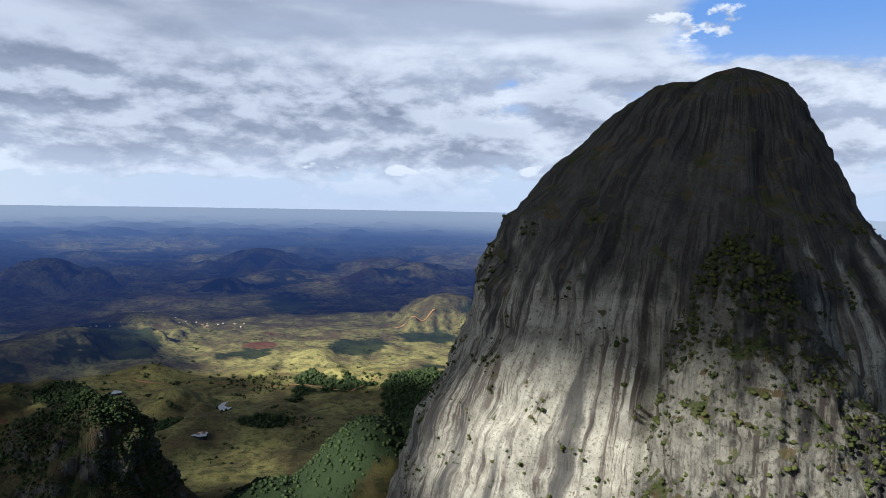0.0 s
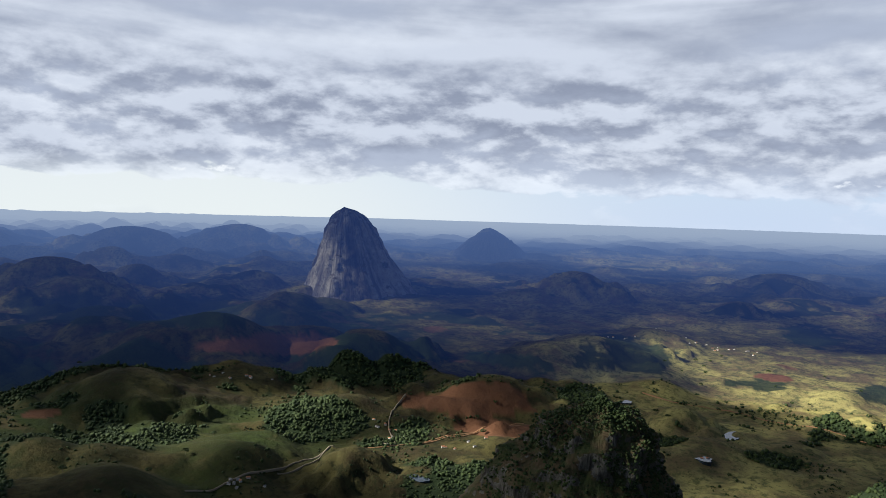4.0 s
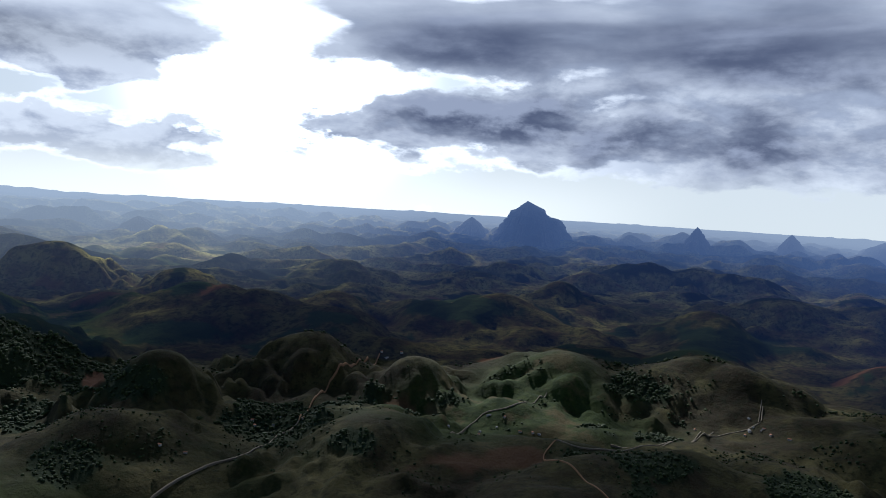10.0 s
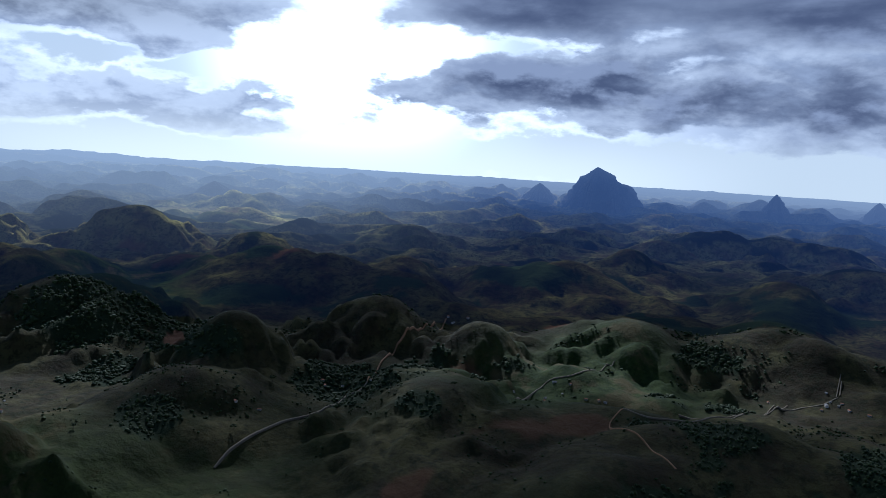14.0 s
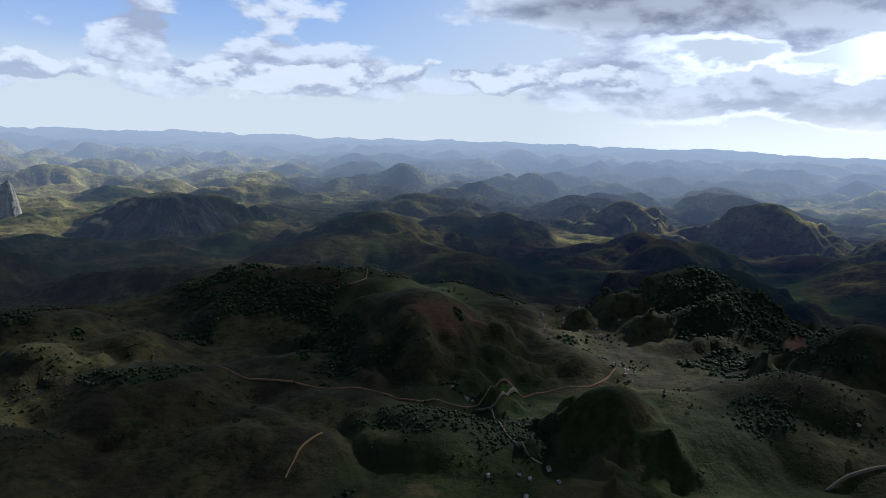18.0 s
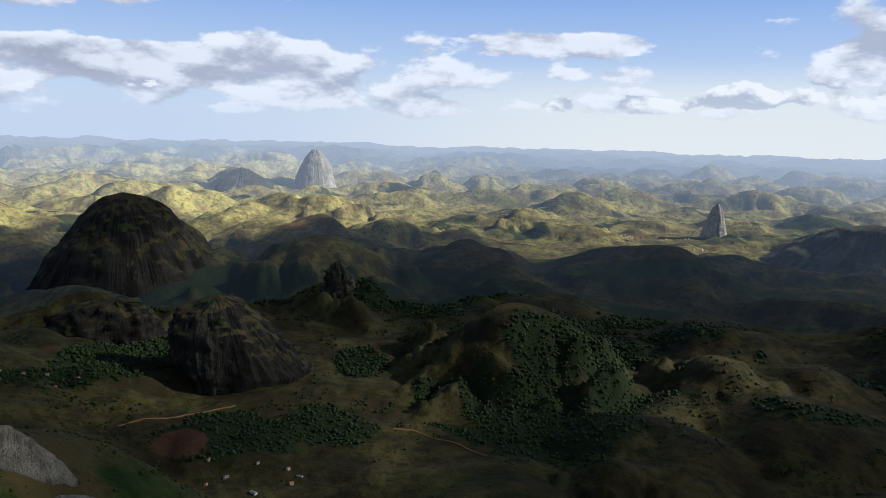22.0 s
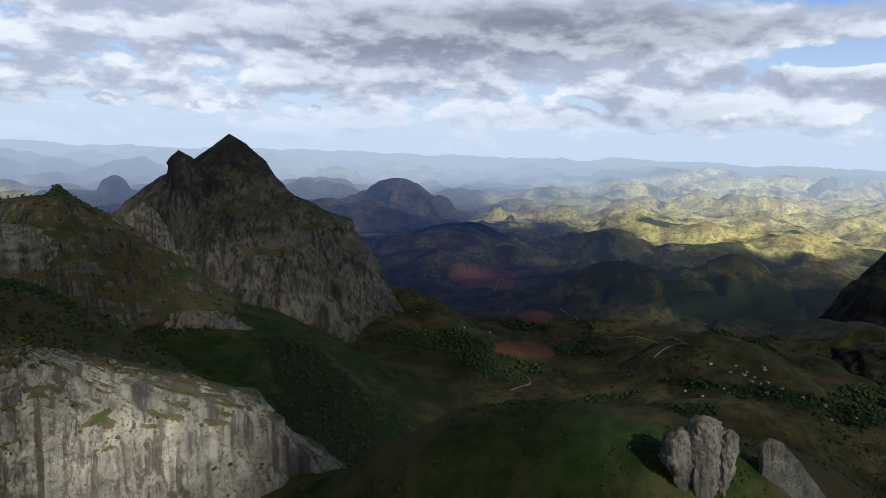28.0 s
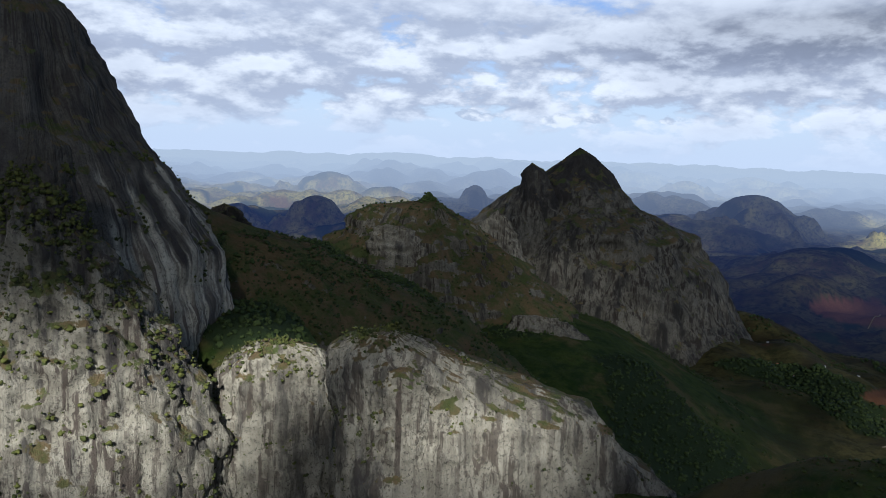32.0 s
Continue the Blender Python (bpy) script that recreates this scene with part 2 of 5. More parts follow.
def billow(x, y, octaves=3, gain=0.45):
    """Rounded tops and creased valleys, 0 to about 1."""
    total, amp = 0, 1.0
    for o in range(octaves):
        s = 2.1 ** o
        total = total + amp * np.minimum(np.abs(perlin(x * s + 31.7 * o, y * s + 4.3 * o)) * 2.2, 1.2)
        amp *= gain
    return total


def polar(az, r):
    a = np.radians(az)
    return -np.sin(a) * r, np.cos(a) * r


def smooth(x, a, b):
    t = np.clip((x - a) / (b - a), 0, 1)
    return t * t * (3 - 2 * t)


# hills: degrees left of north, elevation of the top, elevation of the front foot, half width in degrees
HILLS = []


def hill(az, el, foot_el, half, base=15.0):
    foot = (EYE - base) / math.tan(radians(-foot_el))
    wide = foot * math.tan(radians(half))
    r = foot + 1.0 * wide
    x, y = polar(az, r)
    HILLS.append((x, y, EYE + r * math.tan(radians(el)), wide * 0.95, az))


# the plain to the north
hill(14.2, -4.0, -5.8, 4.5)
hill(16.7, -6.2, -7.5, 2.7)
hill(1.9, -5.0, -6.7, 4.5)
hill(28.5, -4.6, -7.1, 4.5)
hill(27.1, -9.6, -12.7, 5.8)
hill(-0.4, -7.4, -10.5, 4.9)
hill(20.3, -14.2, -17.0, 3.8)
hill(5.4, -5.5, -6.9, 3.1)
hill(9.8, -11.9, -13.8, 4.9)
hill(22.7, -8.7, -10.6, 4.0)
# the western hills
hill(63.8, -3.4, -5.1, 3.1)
hill(62.6, -1.9, -4.1, 5.4)
hill(55.1, -1.6, -3.9, 4.9)
hill(60.2, -9.3, -12.6, 6.7)
hill(64.4, -7.7, -10.4, 5.4)
hill(45.0, -9.7, -13.9, 6.7)
hill(62.8, -12.3, -17.1, 8.4)
hill(34.8, -13.1, -17.5, 8.0)
hill(71.4, -14.9, -19.4, 10.2)
hill(65.9, -5.6, -8.6, 5.8)
hill(28.7, -4.6, -6.6, 3.8)
hill(35.6, -1.4, -3.7, 2.1)
hill(46.0, -18.6, -22.9, 5.4)
hill(45.2, -5.4, -7.2, 6.7)
hill(76.8, -7.0, -9.0, 4.0)
hill(30.4, -10.3, -13.3, 5.4)
# the hazy west
hill(98.2, -3.9, -5.9, 3.4)
hill(108.3, -5.7, -8.5, 3.4)
hill(114.9, -7.4, -10.0, 4.9)
hill(91.9, -5.6, -8.4, 6.7)
hill(85.2, -5.3, -7.7, 5.4)
hill(107.7, -11.2, -16.4, 8.4)
hill(75.9, -7.2, -9.0, 4.0)
hill(85.2, -13.9, -18.0, 6.2)
hill(99.7, -11.9, -15.1, 4.0)
hill(67.8, -4.1, -7.9, 6.2)
hill(123.0, -17.6, -22.0, 8.9)
hill(91.7, -17.3, -21.8, 8.4)
hill(71.8, -9.4, -12.4, 5.4)
# toward the sun
hill(146.1, -4.4, -8.1, 5.4)
hill(137.4, -6.1, -9.2, 4.5)
hill(125.0, -5.8, -7.4, 2.8)
hill(126.0, -7.5, -10.5, 4.9)
hill(127.6, -10.7, -16.3, 6.7)
hill(148.8, -9.5, -14.7, 8.4)
hill(138.9, -12.1, -19.4, 6.7)
hill(119.4, -12.3, -17.2, 5.4)
hill(100.1, -11.6, -15.8, 6.7)
hill(122.7, -17.1, -24.3, 10.2)
# the southern hills
hill(173.7, -2.7, -4.6, 2.5)
hill(156.2, -4.8, -7.5, 3.6)
hill(145.6, -4.6, -7.8, 4.0)
hill(159.3, -5.2, -6.8, 2.0)
hill(175.4, -6.6, -10.8, 7.1)
hill(150.6, -9.5, -15.4, 8.0)
hill(168.6, -9.6, -13.4, 7.6)
hill(172.0, -12.6, -20.9, 10.6)
hill(156.0, -18.9, -26.3, 6.7)
hill(-171.8, -5.3, -8.3, 4.5)
hill(150.6, -8.0, -10.2, 4.5)
hill(165.0, -7.4, -9.4, 3.6)
# beyond the town
hill(176.0, -6.5, -10.2, 6.2)
hill(173.5, -2.7, -4.6, 2.5)
hill(-161.1, -3.2, -4.9, 3.6)
hill(-133.4, -6.5, -9.2, 4.2)
hill(-155.4, -8.0, -11.6, 5.4)
hill(-143.9, -13.0, -21.2, 9.7)
hill(-148.7, -6.5, -8.2, 3.8)
hill(-144.0, -5.6, -7.5, 3.1)
hill(-173.6, -8.0, -9.7, 4.0)
hill(-159.7, -15.7, -20.5, 6.2)
hill(-152.4, -24.0, -29.0, 5.8)
hill(-136.9, -2.8, -4.4, 2.2)
hill(-140.6, -2.9, -4.3, 2.2)
# the eastern valley
hill(-101.6, -7.3, -11.5, 4.9)
hill(-93.7, -4.6, -6.5, 2.7)
hill(-92.4, -6.0, -9.0, 4.5)
hill(-81.4, -6.0, -9.2, 5.4)
hill(-105.6, -5.5, -7.9, 5.4)
hill(-128.3, -4.7, -7.3, 4.5)
hill(-121.9, -2.6, -4.3, 2.7)
hill(-133.8, -6.6, -9.0, 4.5)
hill(-128.2, -8.0, -14.0, 9.3)
hill(-93.3, -8.5, -13.2, 7.6)
hill(-98.5, -16.4, -18.5, 5.4)
hill(-110.7, -11.3, -14.2, 4.0)
# behind the pointed mountain
hill(-43.4, -2.2, -4.2, 3.4)
hill(-42.3, -4.1, -7.4, 3.8)
hill(-54.7, -2.9, -5.2, 2.0)
hill(-68.3, -2.9, -4.7, 2.5)
hill(-70.7, -1.9, -3.2, 2.2)
hill(-75.5, -2.7, -6.2, 4.9)
hill(-70.3, -4.4, -6.4, 2.7)
hill(-80.0, -6.2, -9.9, 6.7)
hill(-75.1, -1.4, -2.7, 2.7)


def lump(x, y, az, r, top, radial, across, power=2.0):
    """A broad rise of the ground, elongated along or across the line of sight."""
    cx, cy = polar(az, r)
    ux, uy = polar(az, 1.0)
    dx, dy = x - cx, y - cy
    q = np.sqrt(((dx * ux + dy * uy) / radial) ** 2 + ((dx * uy - dy * ux) / across) ** 2)
    return top * np.exp(-0.9 * q ** (2 * power))


def relief(x, y):
    """Height of the land."""
    r = np.hypot(x, y)
    warp, warp2 = 80 * perlin(x / 360, y / 360), 80 * perlin(x / 360 + 40, y / 360 + 8)
    roll = billow((x + warp) / 600, (y + warp2) / 600, 3, 0.42)
    small = billow((x + 0.6 * warp2) / 270 + 7, (y - 0.6 * warp) / 270, 3, 0.36)
    far = smooth(r, 2500, 9000)
    open_plain = smooth((x * -math.sin(radians(14)) + y * math.cos(radians(14))) / r, 0.76, 0.94) * smooth(r, 1200, 2000)
    close = smooth(1500 - r, 0, 700)
    z = -20 + (104 - 16 * close + 15 * far) * (1 - 0.45 * open_plain) * roll * (1 + 0.8 * far * perlin(x / 3100, y / 3100)) * (1 - 0.6 * smooth(r, 8000, 17000)) + 15 * (1 - 0.7 * smooth(r, 5000, 12000)) * (1 - 0.5 * open_plain) * small
    z = np.where(z > 8, z, 4 + 4 * np.exp(np.minimum((z - 8) / 4, 0)))
    mountains = smooth((x * -math.sin(radians(-125)) + y * math.cos(radians(-125))) / r, -0.35, 0.4)
    z = z + smooth(r, 5000, 9000) * mountains * 170 * np.clip(billow(x / 2300 + 2, y / 2300, 4, 0.5) - 0.30, 0, 1)
    broad = fbm(x / 5200 + 3.3, y / 5200 + 1.1, 3)
    z = z + far * 70 * np.clip(broad + 0.05, 0, 1)
    gully = perlin((x + warp2) / 130, (y + warp) / 130)
    fine = perlin(x / 48, y / 48)
    rng = np.random.RandomState(5)
    for cx, cy, top, half, az in HILLS:
        turn, long, shift = radians(az) + rng.uniform(-0.45, 0.45), rng.uniform(1.0, 1.35), rng.uniform(0, 60)
        dx, dy = x - cx, y - cy
        near = (np.abs(dx) < 2.9 * half) & (np.abs(dy) < 2.9 * half)
        if not near.any():
            continue
        dx, dy, g, f = dx[near], dy[near], gully[near], fine[near]
        bend = 0.30 * half * perlin(dx / (0.9 * half) + shift, dy / (0.9 * half))
        ax, ay = dx * math.cos(turn) + dy * math.sin(turn), dy * math.cos(turn) - dx * math.sin(turn) + bend
        d = np.hypot(ax, ay / long) / half
        # spurs and gullies that run down from the top
        spur = np.abs(perlin(dx / (0.50 * half) + shift, dy / (0.50 * half) + 5.0)) * 2.2 - 0.42
        spur = spur + 0.28 * (np.abs(perlin(dx / (0.21 * half) + shift, dy / (0.21 * half) + 9.0)) * 2.2 - 0.42)
        d = d * np.maximum(1 - 0.60 * spur * smooth(d, 0.10, 0.6) + 0.16 * g + 0.06 * f, 0.45)
        b = top * np.exp(-0.95 * d ** 2.0) + 9 * (small[near] - 0.75) * smooth(d, 0.1, 0.6)
        a = z[near]
        k = 30.0
        m = np.clip(0.5 + 0.5 * (b - a) / k, 0, 1)
        z[near] = a * (1 - m) + b * m + k * m * (1 - m)
    rough = 11 * fbm(x / 110, y / 110, 5, 0.55)
    for az, rr, top, radial, across, power in MASSIF:
        h = lump(x, y, az, rr, top, radial, across, power) + rough
        k = 25.0
        m = np.clip(0.5 + 0.5 * (h - z) / k, 0, 1)
        z = z * (1 - m) + h * m + k * m * (1 - m)
    return z


MASSIF = [
    (-37.0, 520.0, 282.0, 150.0, 105.0, 1.5),
    (-30.0, 700.0, 255.0, 330.0, 260.0, 1.6),
    (-33.0, 850.0, 310.0, 330.0, 130.0, 1.8),
    (-41.0, 880.0, 268.0, 380.0, 140.0, 1.8),
    (-45.0, 850.0, 232.0, 420.0, 210.0, 1.6),
    (-60.0, 980.0, 165.0, 420.0, 260.0, 1.3),
    (-94.0, 285.0, 294.0, 115.0, 215.0, 1.5),
    (-70.0, 330.0, 238.0, 120.0, 130.0, 1.5),
    (-3.0, 800.0, 226.0, 190.0, 120.0, 0.95),
    (5.5, 740.0, 168.0, 170.0, 110.0, 0.9),
    (13.0, 700.0, 120.0, 170.0, 110.0, 0.9),
]
NEAR_LIMIT = 2600.0
BACKDROP_FROM = 1600.0


def squash(r):
    """The land past the limit is drawn in along the line of sight, so that the horizon stands at 4.8 km."""
    return np.where(r < NEAR_LIMIT, r, NEAR_LIMIT + 2200 * (1 - np.exp(-(np.maximum(r, NEAR_LIMIT) - NEAR_LIMIT) / 3600)))


def mesh_grid(name, pts, rows, cols, wrap):
    """A mesh from rows x cols points; wrap joins the last column to the first."""
    me = bpy.data.meshes.new(name)
    i = np.arange(rows - 1)[:, None] * cols
    j = np.arange(cols if wrap else cols - 1)[None, :]
    k = (j + 1) % cols
    quads = np.stack([i + j, i + k, i + cols + k, i + cols + j], -1).reshape(-1, 4)
    me.vertices.add(len(pts)), me.loops.add(quads.size), me.polygons.add(len(quads))
    me.vertices.foreach_set("co", np.ascontiguousarray(pts, dtype=np.float32).ravel())
    me.loops.foreach_set("vertex_index", quads.astype(np.int32).ravel())
    me.polygons.foreach_set("loop_start", np.arange(0, quads.size, 4, dtype=np.int32))
    me.polygons.foreach_set("use_smooth", np.ones(len(quads), dtype=bool))
    me.update(calc_edges=True)
    return me


# ---- materials ----
def material(name):
    m = bpy.data.materials.new(name)
    m.use_nodes = True
    n = Nodes(m.node_tree)
    out = n.add("ShaderNodeOutputMaterial")
    return m, n, out


def plain(name, color, rough=0.8, vary=0.15, scale=0.3):
    m, n, out = material(name)
    p = n.add("ShaderNodeNewGeometry").outputs["Position"]
    f = n.noise(p, scale, 4.0)
    c = n.mix(f, rgb(*[v * (1 - vary) for v in color]), rgb(*[min(1, v * (1 + vary)) for v in color]))
    b = n.add("ShaderNodeBsdfPrincipled")
    n.put(b.inputs["Base Color"], c), n.put(b.inputs["Roughness"], rough)
    n.put(out.inputs[0], b)
    return m


def land_color(n, p, dry_gain=1.0, thick=1.0, sunlit_lift=None):
    wood = n.add("ShaderNodeAttribute", {"attribute_name": "wood"}).outputs["Fac"]
    soil = n.add("ShaderNodeAttribute", {"attribute_name": "soil"}).outputs["Fac"]
    green = n.add("ShaderNodeAttribute", {"attribute_name": "green"}).outputs["Fac"]
    fine = n.noise(p, 0.06, 9.0, 0.70)
    mid = n.noise(p, 0.012, 6.0, 0.65)
    g = dry_gain
    dry = n.mix(n.ramp(mid, 0.35, 0.65), rgb(0.028 * g, 0.021 * g, 0.010 * g), rgb(0.068 * g, 0.060 * g, 0.020 * g))
    dry = n.mix(n.math("MULTIPLY", n.ramp(fine, 0.47, 0.62), 0.8), dry, rgb(0.014, 0.016, 0.006))
    # sunlit brightness painted into the pasture colour where pale is set
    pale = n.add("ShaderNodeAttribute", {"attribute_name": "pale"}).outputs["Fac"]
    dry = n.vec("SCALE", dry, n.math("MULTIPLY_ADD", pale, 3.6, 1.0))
    if sunlit_lift:
        dry = n.vec("SCALE", dry, sunlit_lift)
    lush = n.mix(n.ramp(fine, 0.35, 0.65), rgb(0.013, 0.027, 0.005), rgb(0.038, 0.054, 0.011))
    lush = n.mix(n.math("MULTIPLY", n.ramp(mid, 0.50, 0.62), 0.75), lush, rgb(0.085, 0.062, 0.026))
    c = n.mix(n.math("MULTIPLY", green, thick), dry, lush)
    tufts = n.ramp(n.noise(p, 0.17, 4.0, 0.55), 0.60, 0.66, 0.0, 0.55)
    c = n.mix(tufts, c, rgb(0.026, 0.036, 0.013))
    c = n.mix(soil, c, n.mix(fine, rgb(0.085, 0.038, 0.020), rgb(0.15, 0.072, 0.036)))
    c = n.mix(n.math("MULTIPLY", wood, thick), c, n.mix(fine, rgb(0.012, 0.021, 0.009), rgb(0.026, 0.038, 0.014)))
    return c, fine


def make_ground_material():
    m, n, out = material("pasture")
    p = n.add("ShaderNodeNewGeometry").outputs["Position"]
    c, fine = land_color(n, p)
    b = n.add("ShaderNodeBsdfPrincipled")
    n.put(b.inputs["Base Color"], c), n.put(b.inputs["Roughness"], 0.95), n.put(b.inputs["Specular IOR Level"], 0.1)
    bump = n.add("ShaderNodeBump", i0=0.9, i1=5.0)
    n.put(bump.inputs["Height"], n.noise(p, 0.05, 8.0, 0.64)), n.put(b.inputs["Normal"], bump)
    n.put(out.inputs[0], b)
    return m


def painted_haze(n, p):
    """How much haze is painted onto a far place, and the colour of that haze."""
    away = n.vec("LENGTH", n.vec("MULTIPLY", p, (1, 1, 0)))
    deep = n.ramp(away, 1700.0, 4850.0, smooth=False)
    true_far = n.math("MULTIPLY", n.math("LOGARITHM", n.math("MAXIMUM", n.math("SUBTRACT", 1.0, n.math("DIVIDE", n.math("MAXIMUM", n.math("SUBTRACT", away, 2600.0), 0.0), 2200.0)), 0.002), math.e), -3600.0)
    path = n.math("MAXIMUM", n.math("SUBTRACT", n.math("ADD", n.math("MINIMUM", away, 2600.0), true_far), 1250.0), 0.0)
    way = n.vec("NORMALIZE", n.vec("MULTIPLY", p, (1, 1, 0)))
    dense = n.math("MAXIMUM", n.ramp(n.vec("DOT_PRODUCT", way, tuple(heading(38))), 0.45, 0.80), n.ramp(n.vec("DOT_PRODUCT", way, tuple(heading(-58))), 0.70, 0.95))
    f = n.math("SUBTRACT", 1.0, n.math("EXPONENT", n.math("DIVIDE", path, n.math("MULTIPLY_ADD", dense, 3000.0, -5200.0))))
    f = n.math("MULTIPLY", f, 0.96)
    # the painted haze is darker under cloud and paler toward the sun
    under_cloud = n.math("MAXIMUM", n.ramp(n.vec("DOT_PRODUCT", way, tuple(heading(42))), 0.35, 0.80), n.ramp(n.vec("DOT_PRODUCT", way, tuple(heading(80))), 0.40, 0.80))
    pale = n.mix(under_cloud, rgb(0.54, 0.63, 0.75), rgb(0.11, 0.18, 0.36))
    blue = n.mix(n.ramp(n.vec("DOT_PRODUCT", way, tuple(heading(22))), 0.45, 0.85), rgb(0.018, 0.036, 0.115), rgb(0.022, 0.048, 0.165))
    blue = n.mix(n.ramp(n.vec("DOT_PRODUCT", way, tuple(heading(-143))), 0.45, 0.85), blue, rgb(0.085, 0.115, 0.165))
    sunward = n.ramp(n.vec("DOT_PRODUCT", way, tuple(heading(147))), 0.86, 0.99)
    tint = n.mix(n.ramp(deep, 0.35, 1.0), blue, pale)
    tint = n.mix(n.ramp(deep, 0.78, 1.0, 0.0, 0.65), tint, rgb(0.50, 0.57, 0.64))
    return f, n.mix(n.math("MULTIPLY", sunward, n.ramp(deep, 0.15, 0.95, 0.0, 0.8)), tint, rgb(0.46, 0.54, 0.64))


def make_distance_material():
    """The far land, as a backdrop with haze painted on as glow."""
    m, n, out = material("painted_haze_distance")
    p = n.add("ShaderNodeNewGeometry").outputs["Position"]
    # base colour raised with distance, to paint the far fields sunlit
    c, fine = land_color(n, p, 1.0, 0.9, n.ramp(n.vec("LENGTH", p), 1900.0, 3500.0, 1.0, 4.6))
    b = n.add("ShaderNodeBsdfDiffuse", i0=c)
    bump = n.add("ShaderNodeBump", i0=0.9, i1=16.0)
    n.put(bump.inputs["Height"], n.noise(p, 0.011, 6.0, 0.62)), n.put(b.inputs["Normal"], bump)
    f, tint = painted_haze(n, p)
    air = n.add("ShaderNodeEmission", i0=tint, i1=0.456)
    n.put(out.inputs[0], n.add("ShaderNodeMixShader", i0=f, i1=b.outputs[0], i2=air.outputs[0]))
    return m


def make_granite(name, hazy=False, veg=0.0, tone=1.0, coarse=1.0, lichen_shade=None, streaky=1.0, ochre=None, plumb=False):
    """Pale rock with dark streaks down the fall line, and grass and shrubs on the gentler parts."""
    m, n, out = material(name)
    geo = n.add("ShaderNodeNewGeometry")
    p = geo.outputs["Position"]
    far = coarse
    flow = n.add("ShaderNodeAttribute", {"attribute_name": "flow"}).outputs["Vector"]
    bend = n.vec("SCALE", n.add("ShaderNodeTexNoise", i0=p, i2=0.03 / far).outputs[1], 1.6 * far)
    q = n.vec("ADD", p if plumb else flow, bend)
    streak = n.noise(n.vec("MULTIPLY", q, (0.24 / far, 0.24 / far, 0.011 / far)), 1.0, 10.0, 0.66)
    wide = n.noise(n.vec("MULTIPLY", q, (0.06 / far, 0.06 / far, 0.009 / far)), 1.0, 7.0, 0.6)
    where = n.noise(p, 0.020 / far, 5.0, 0.6)
    grain = n.noise(p, 0.55 / far, 10.0, 0.75)
    blotch = n.noise(p, 0.06 / far, 9.0, 0.74)
    base = n.mix(n.ramp(blotch, 0.35, 0.65), rgb(0.28 * tone, 0.255 * tone, 0.20 * tone), rgb(0.52 * tone, 0.485 * tone, 0.385 * tone))
    runs = n.math("MULTIPLY", n.ramp(streak, 0.47, 0.575), n.ramp(where, 0.36, 0.58, 0.25 * streaky, streaky))
    c = n.mix(runs, base, n.mix(where, rgb(0.075 * tone, 0.068 * tone, 0.062 * tone), rgb(0.15 * tone, 0.115 * tone, 0.088 * tone)))
    c = n.mix(n.math("MULTIPLY", n.ramp(wide, 0.50, 0.64), 0.85 * streaky), c, rgb(0.060 * tone, 0.056 * tone, 0.054 * tone))
    c = n.mix(n.math("MULTIPLY", n.ramp(grain, 0.52, 0.62), 0.8), c, rgb(0.085 * tone, 0.078 * tone, 0.062 * tone))
    if lichen_shade:
        # black lichen on the weathered cap, running down in fingers, plus painted cloud shade
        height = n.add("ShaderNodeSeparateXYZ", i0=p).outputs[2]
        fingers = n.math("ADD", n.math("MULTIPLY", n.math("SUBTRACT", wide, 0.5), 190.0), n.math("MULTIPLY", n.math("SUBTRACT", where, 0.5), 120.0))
        dark_cap = n.math("MULTIPLY", n.ramp(n.math("ADD", height, fingers), lichen_shade - 22.0, lichen_shade + 22.0), n.ramp(grain, 0.3, 0.6, 0.95, 0.72))
        c = n.mix(dark_cap, c, n.mix(streak, rgb(0.006, 0.006, 0.008), rgb(0.036, 0.032, 0.029)))
    if ochre:
        spot = n.vec("MULTIPLY", n.vec("SUBTRACT", p, ochre), (1.0, 1.0, 2.6))
        rust = n.math("MULTIPLY", n.ramp(n.vec("LENGTH", spot), 4.0, 17.0, 1.0, 0.0), n.ramp(streak, 0.42, 0.58, 1.0, 0.1))
        c = n.mix(n.math("MULTIPLY", rust, 0.8), c, rgb(0.34, 0.19, 0.055))
    slope = n.add("ShaderNodeSeparateXYZ", i0=geo.outputs["Normal"]).outputs[2]
    patch = n.noise(p, 0.085 / far, 10.0, 0.68)
    grass = n.ramp(n.math("ADD", n.math("ADD", slope, veg), n.math("MULTIPLY", n.math("SUBTRACT", patch, 0.5), 2.6)), 0.70, 0.84)
    turf = n.mix(n.ramp(blotch, 0.4, 0.6), n.mix(grain, rgb(0.028, 0.040, 0.012), rgb(0.060, 0.072, 0.020)), n.mix(grain, rgb(0.060, 0.040, 0.020), rgb(0.125, 0.090, 0.045)))
    c = n.mix(grass, c, turf)
    b = n.add("ShaderNodeBsdfPrincipled")
    n.put(b.inputs["Base Color"], c), n.put(b.inputs["Roughness"], 0.85), n.put(b.inputs["Specular IOR Level"], 0.2)
    bump = n.add("ShaderNodeBump", i0=1.0, i1=3.0 * far)
    n.put(bump.inputs["Height"], n.math("ADD", n.math("ADD", streak, n.math("MULTIPLY", grain, 0.5)), wide)), n.put(b.inputs["Normal"], bump)
    # haze painted over the rock as a glow that grows with distance
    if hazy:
        f, tint = painted_haze(n, p)
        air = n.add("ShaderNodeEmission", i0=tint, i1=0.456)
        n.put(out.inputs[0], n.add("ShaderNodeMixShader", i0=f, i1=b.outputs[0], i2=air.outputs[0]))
    else:
        n.put(out.inputs[0], b)
    return m


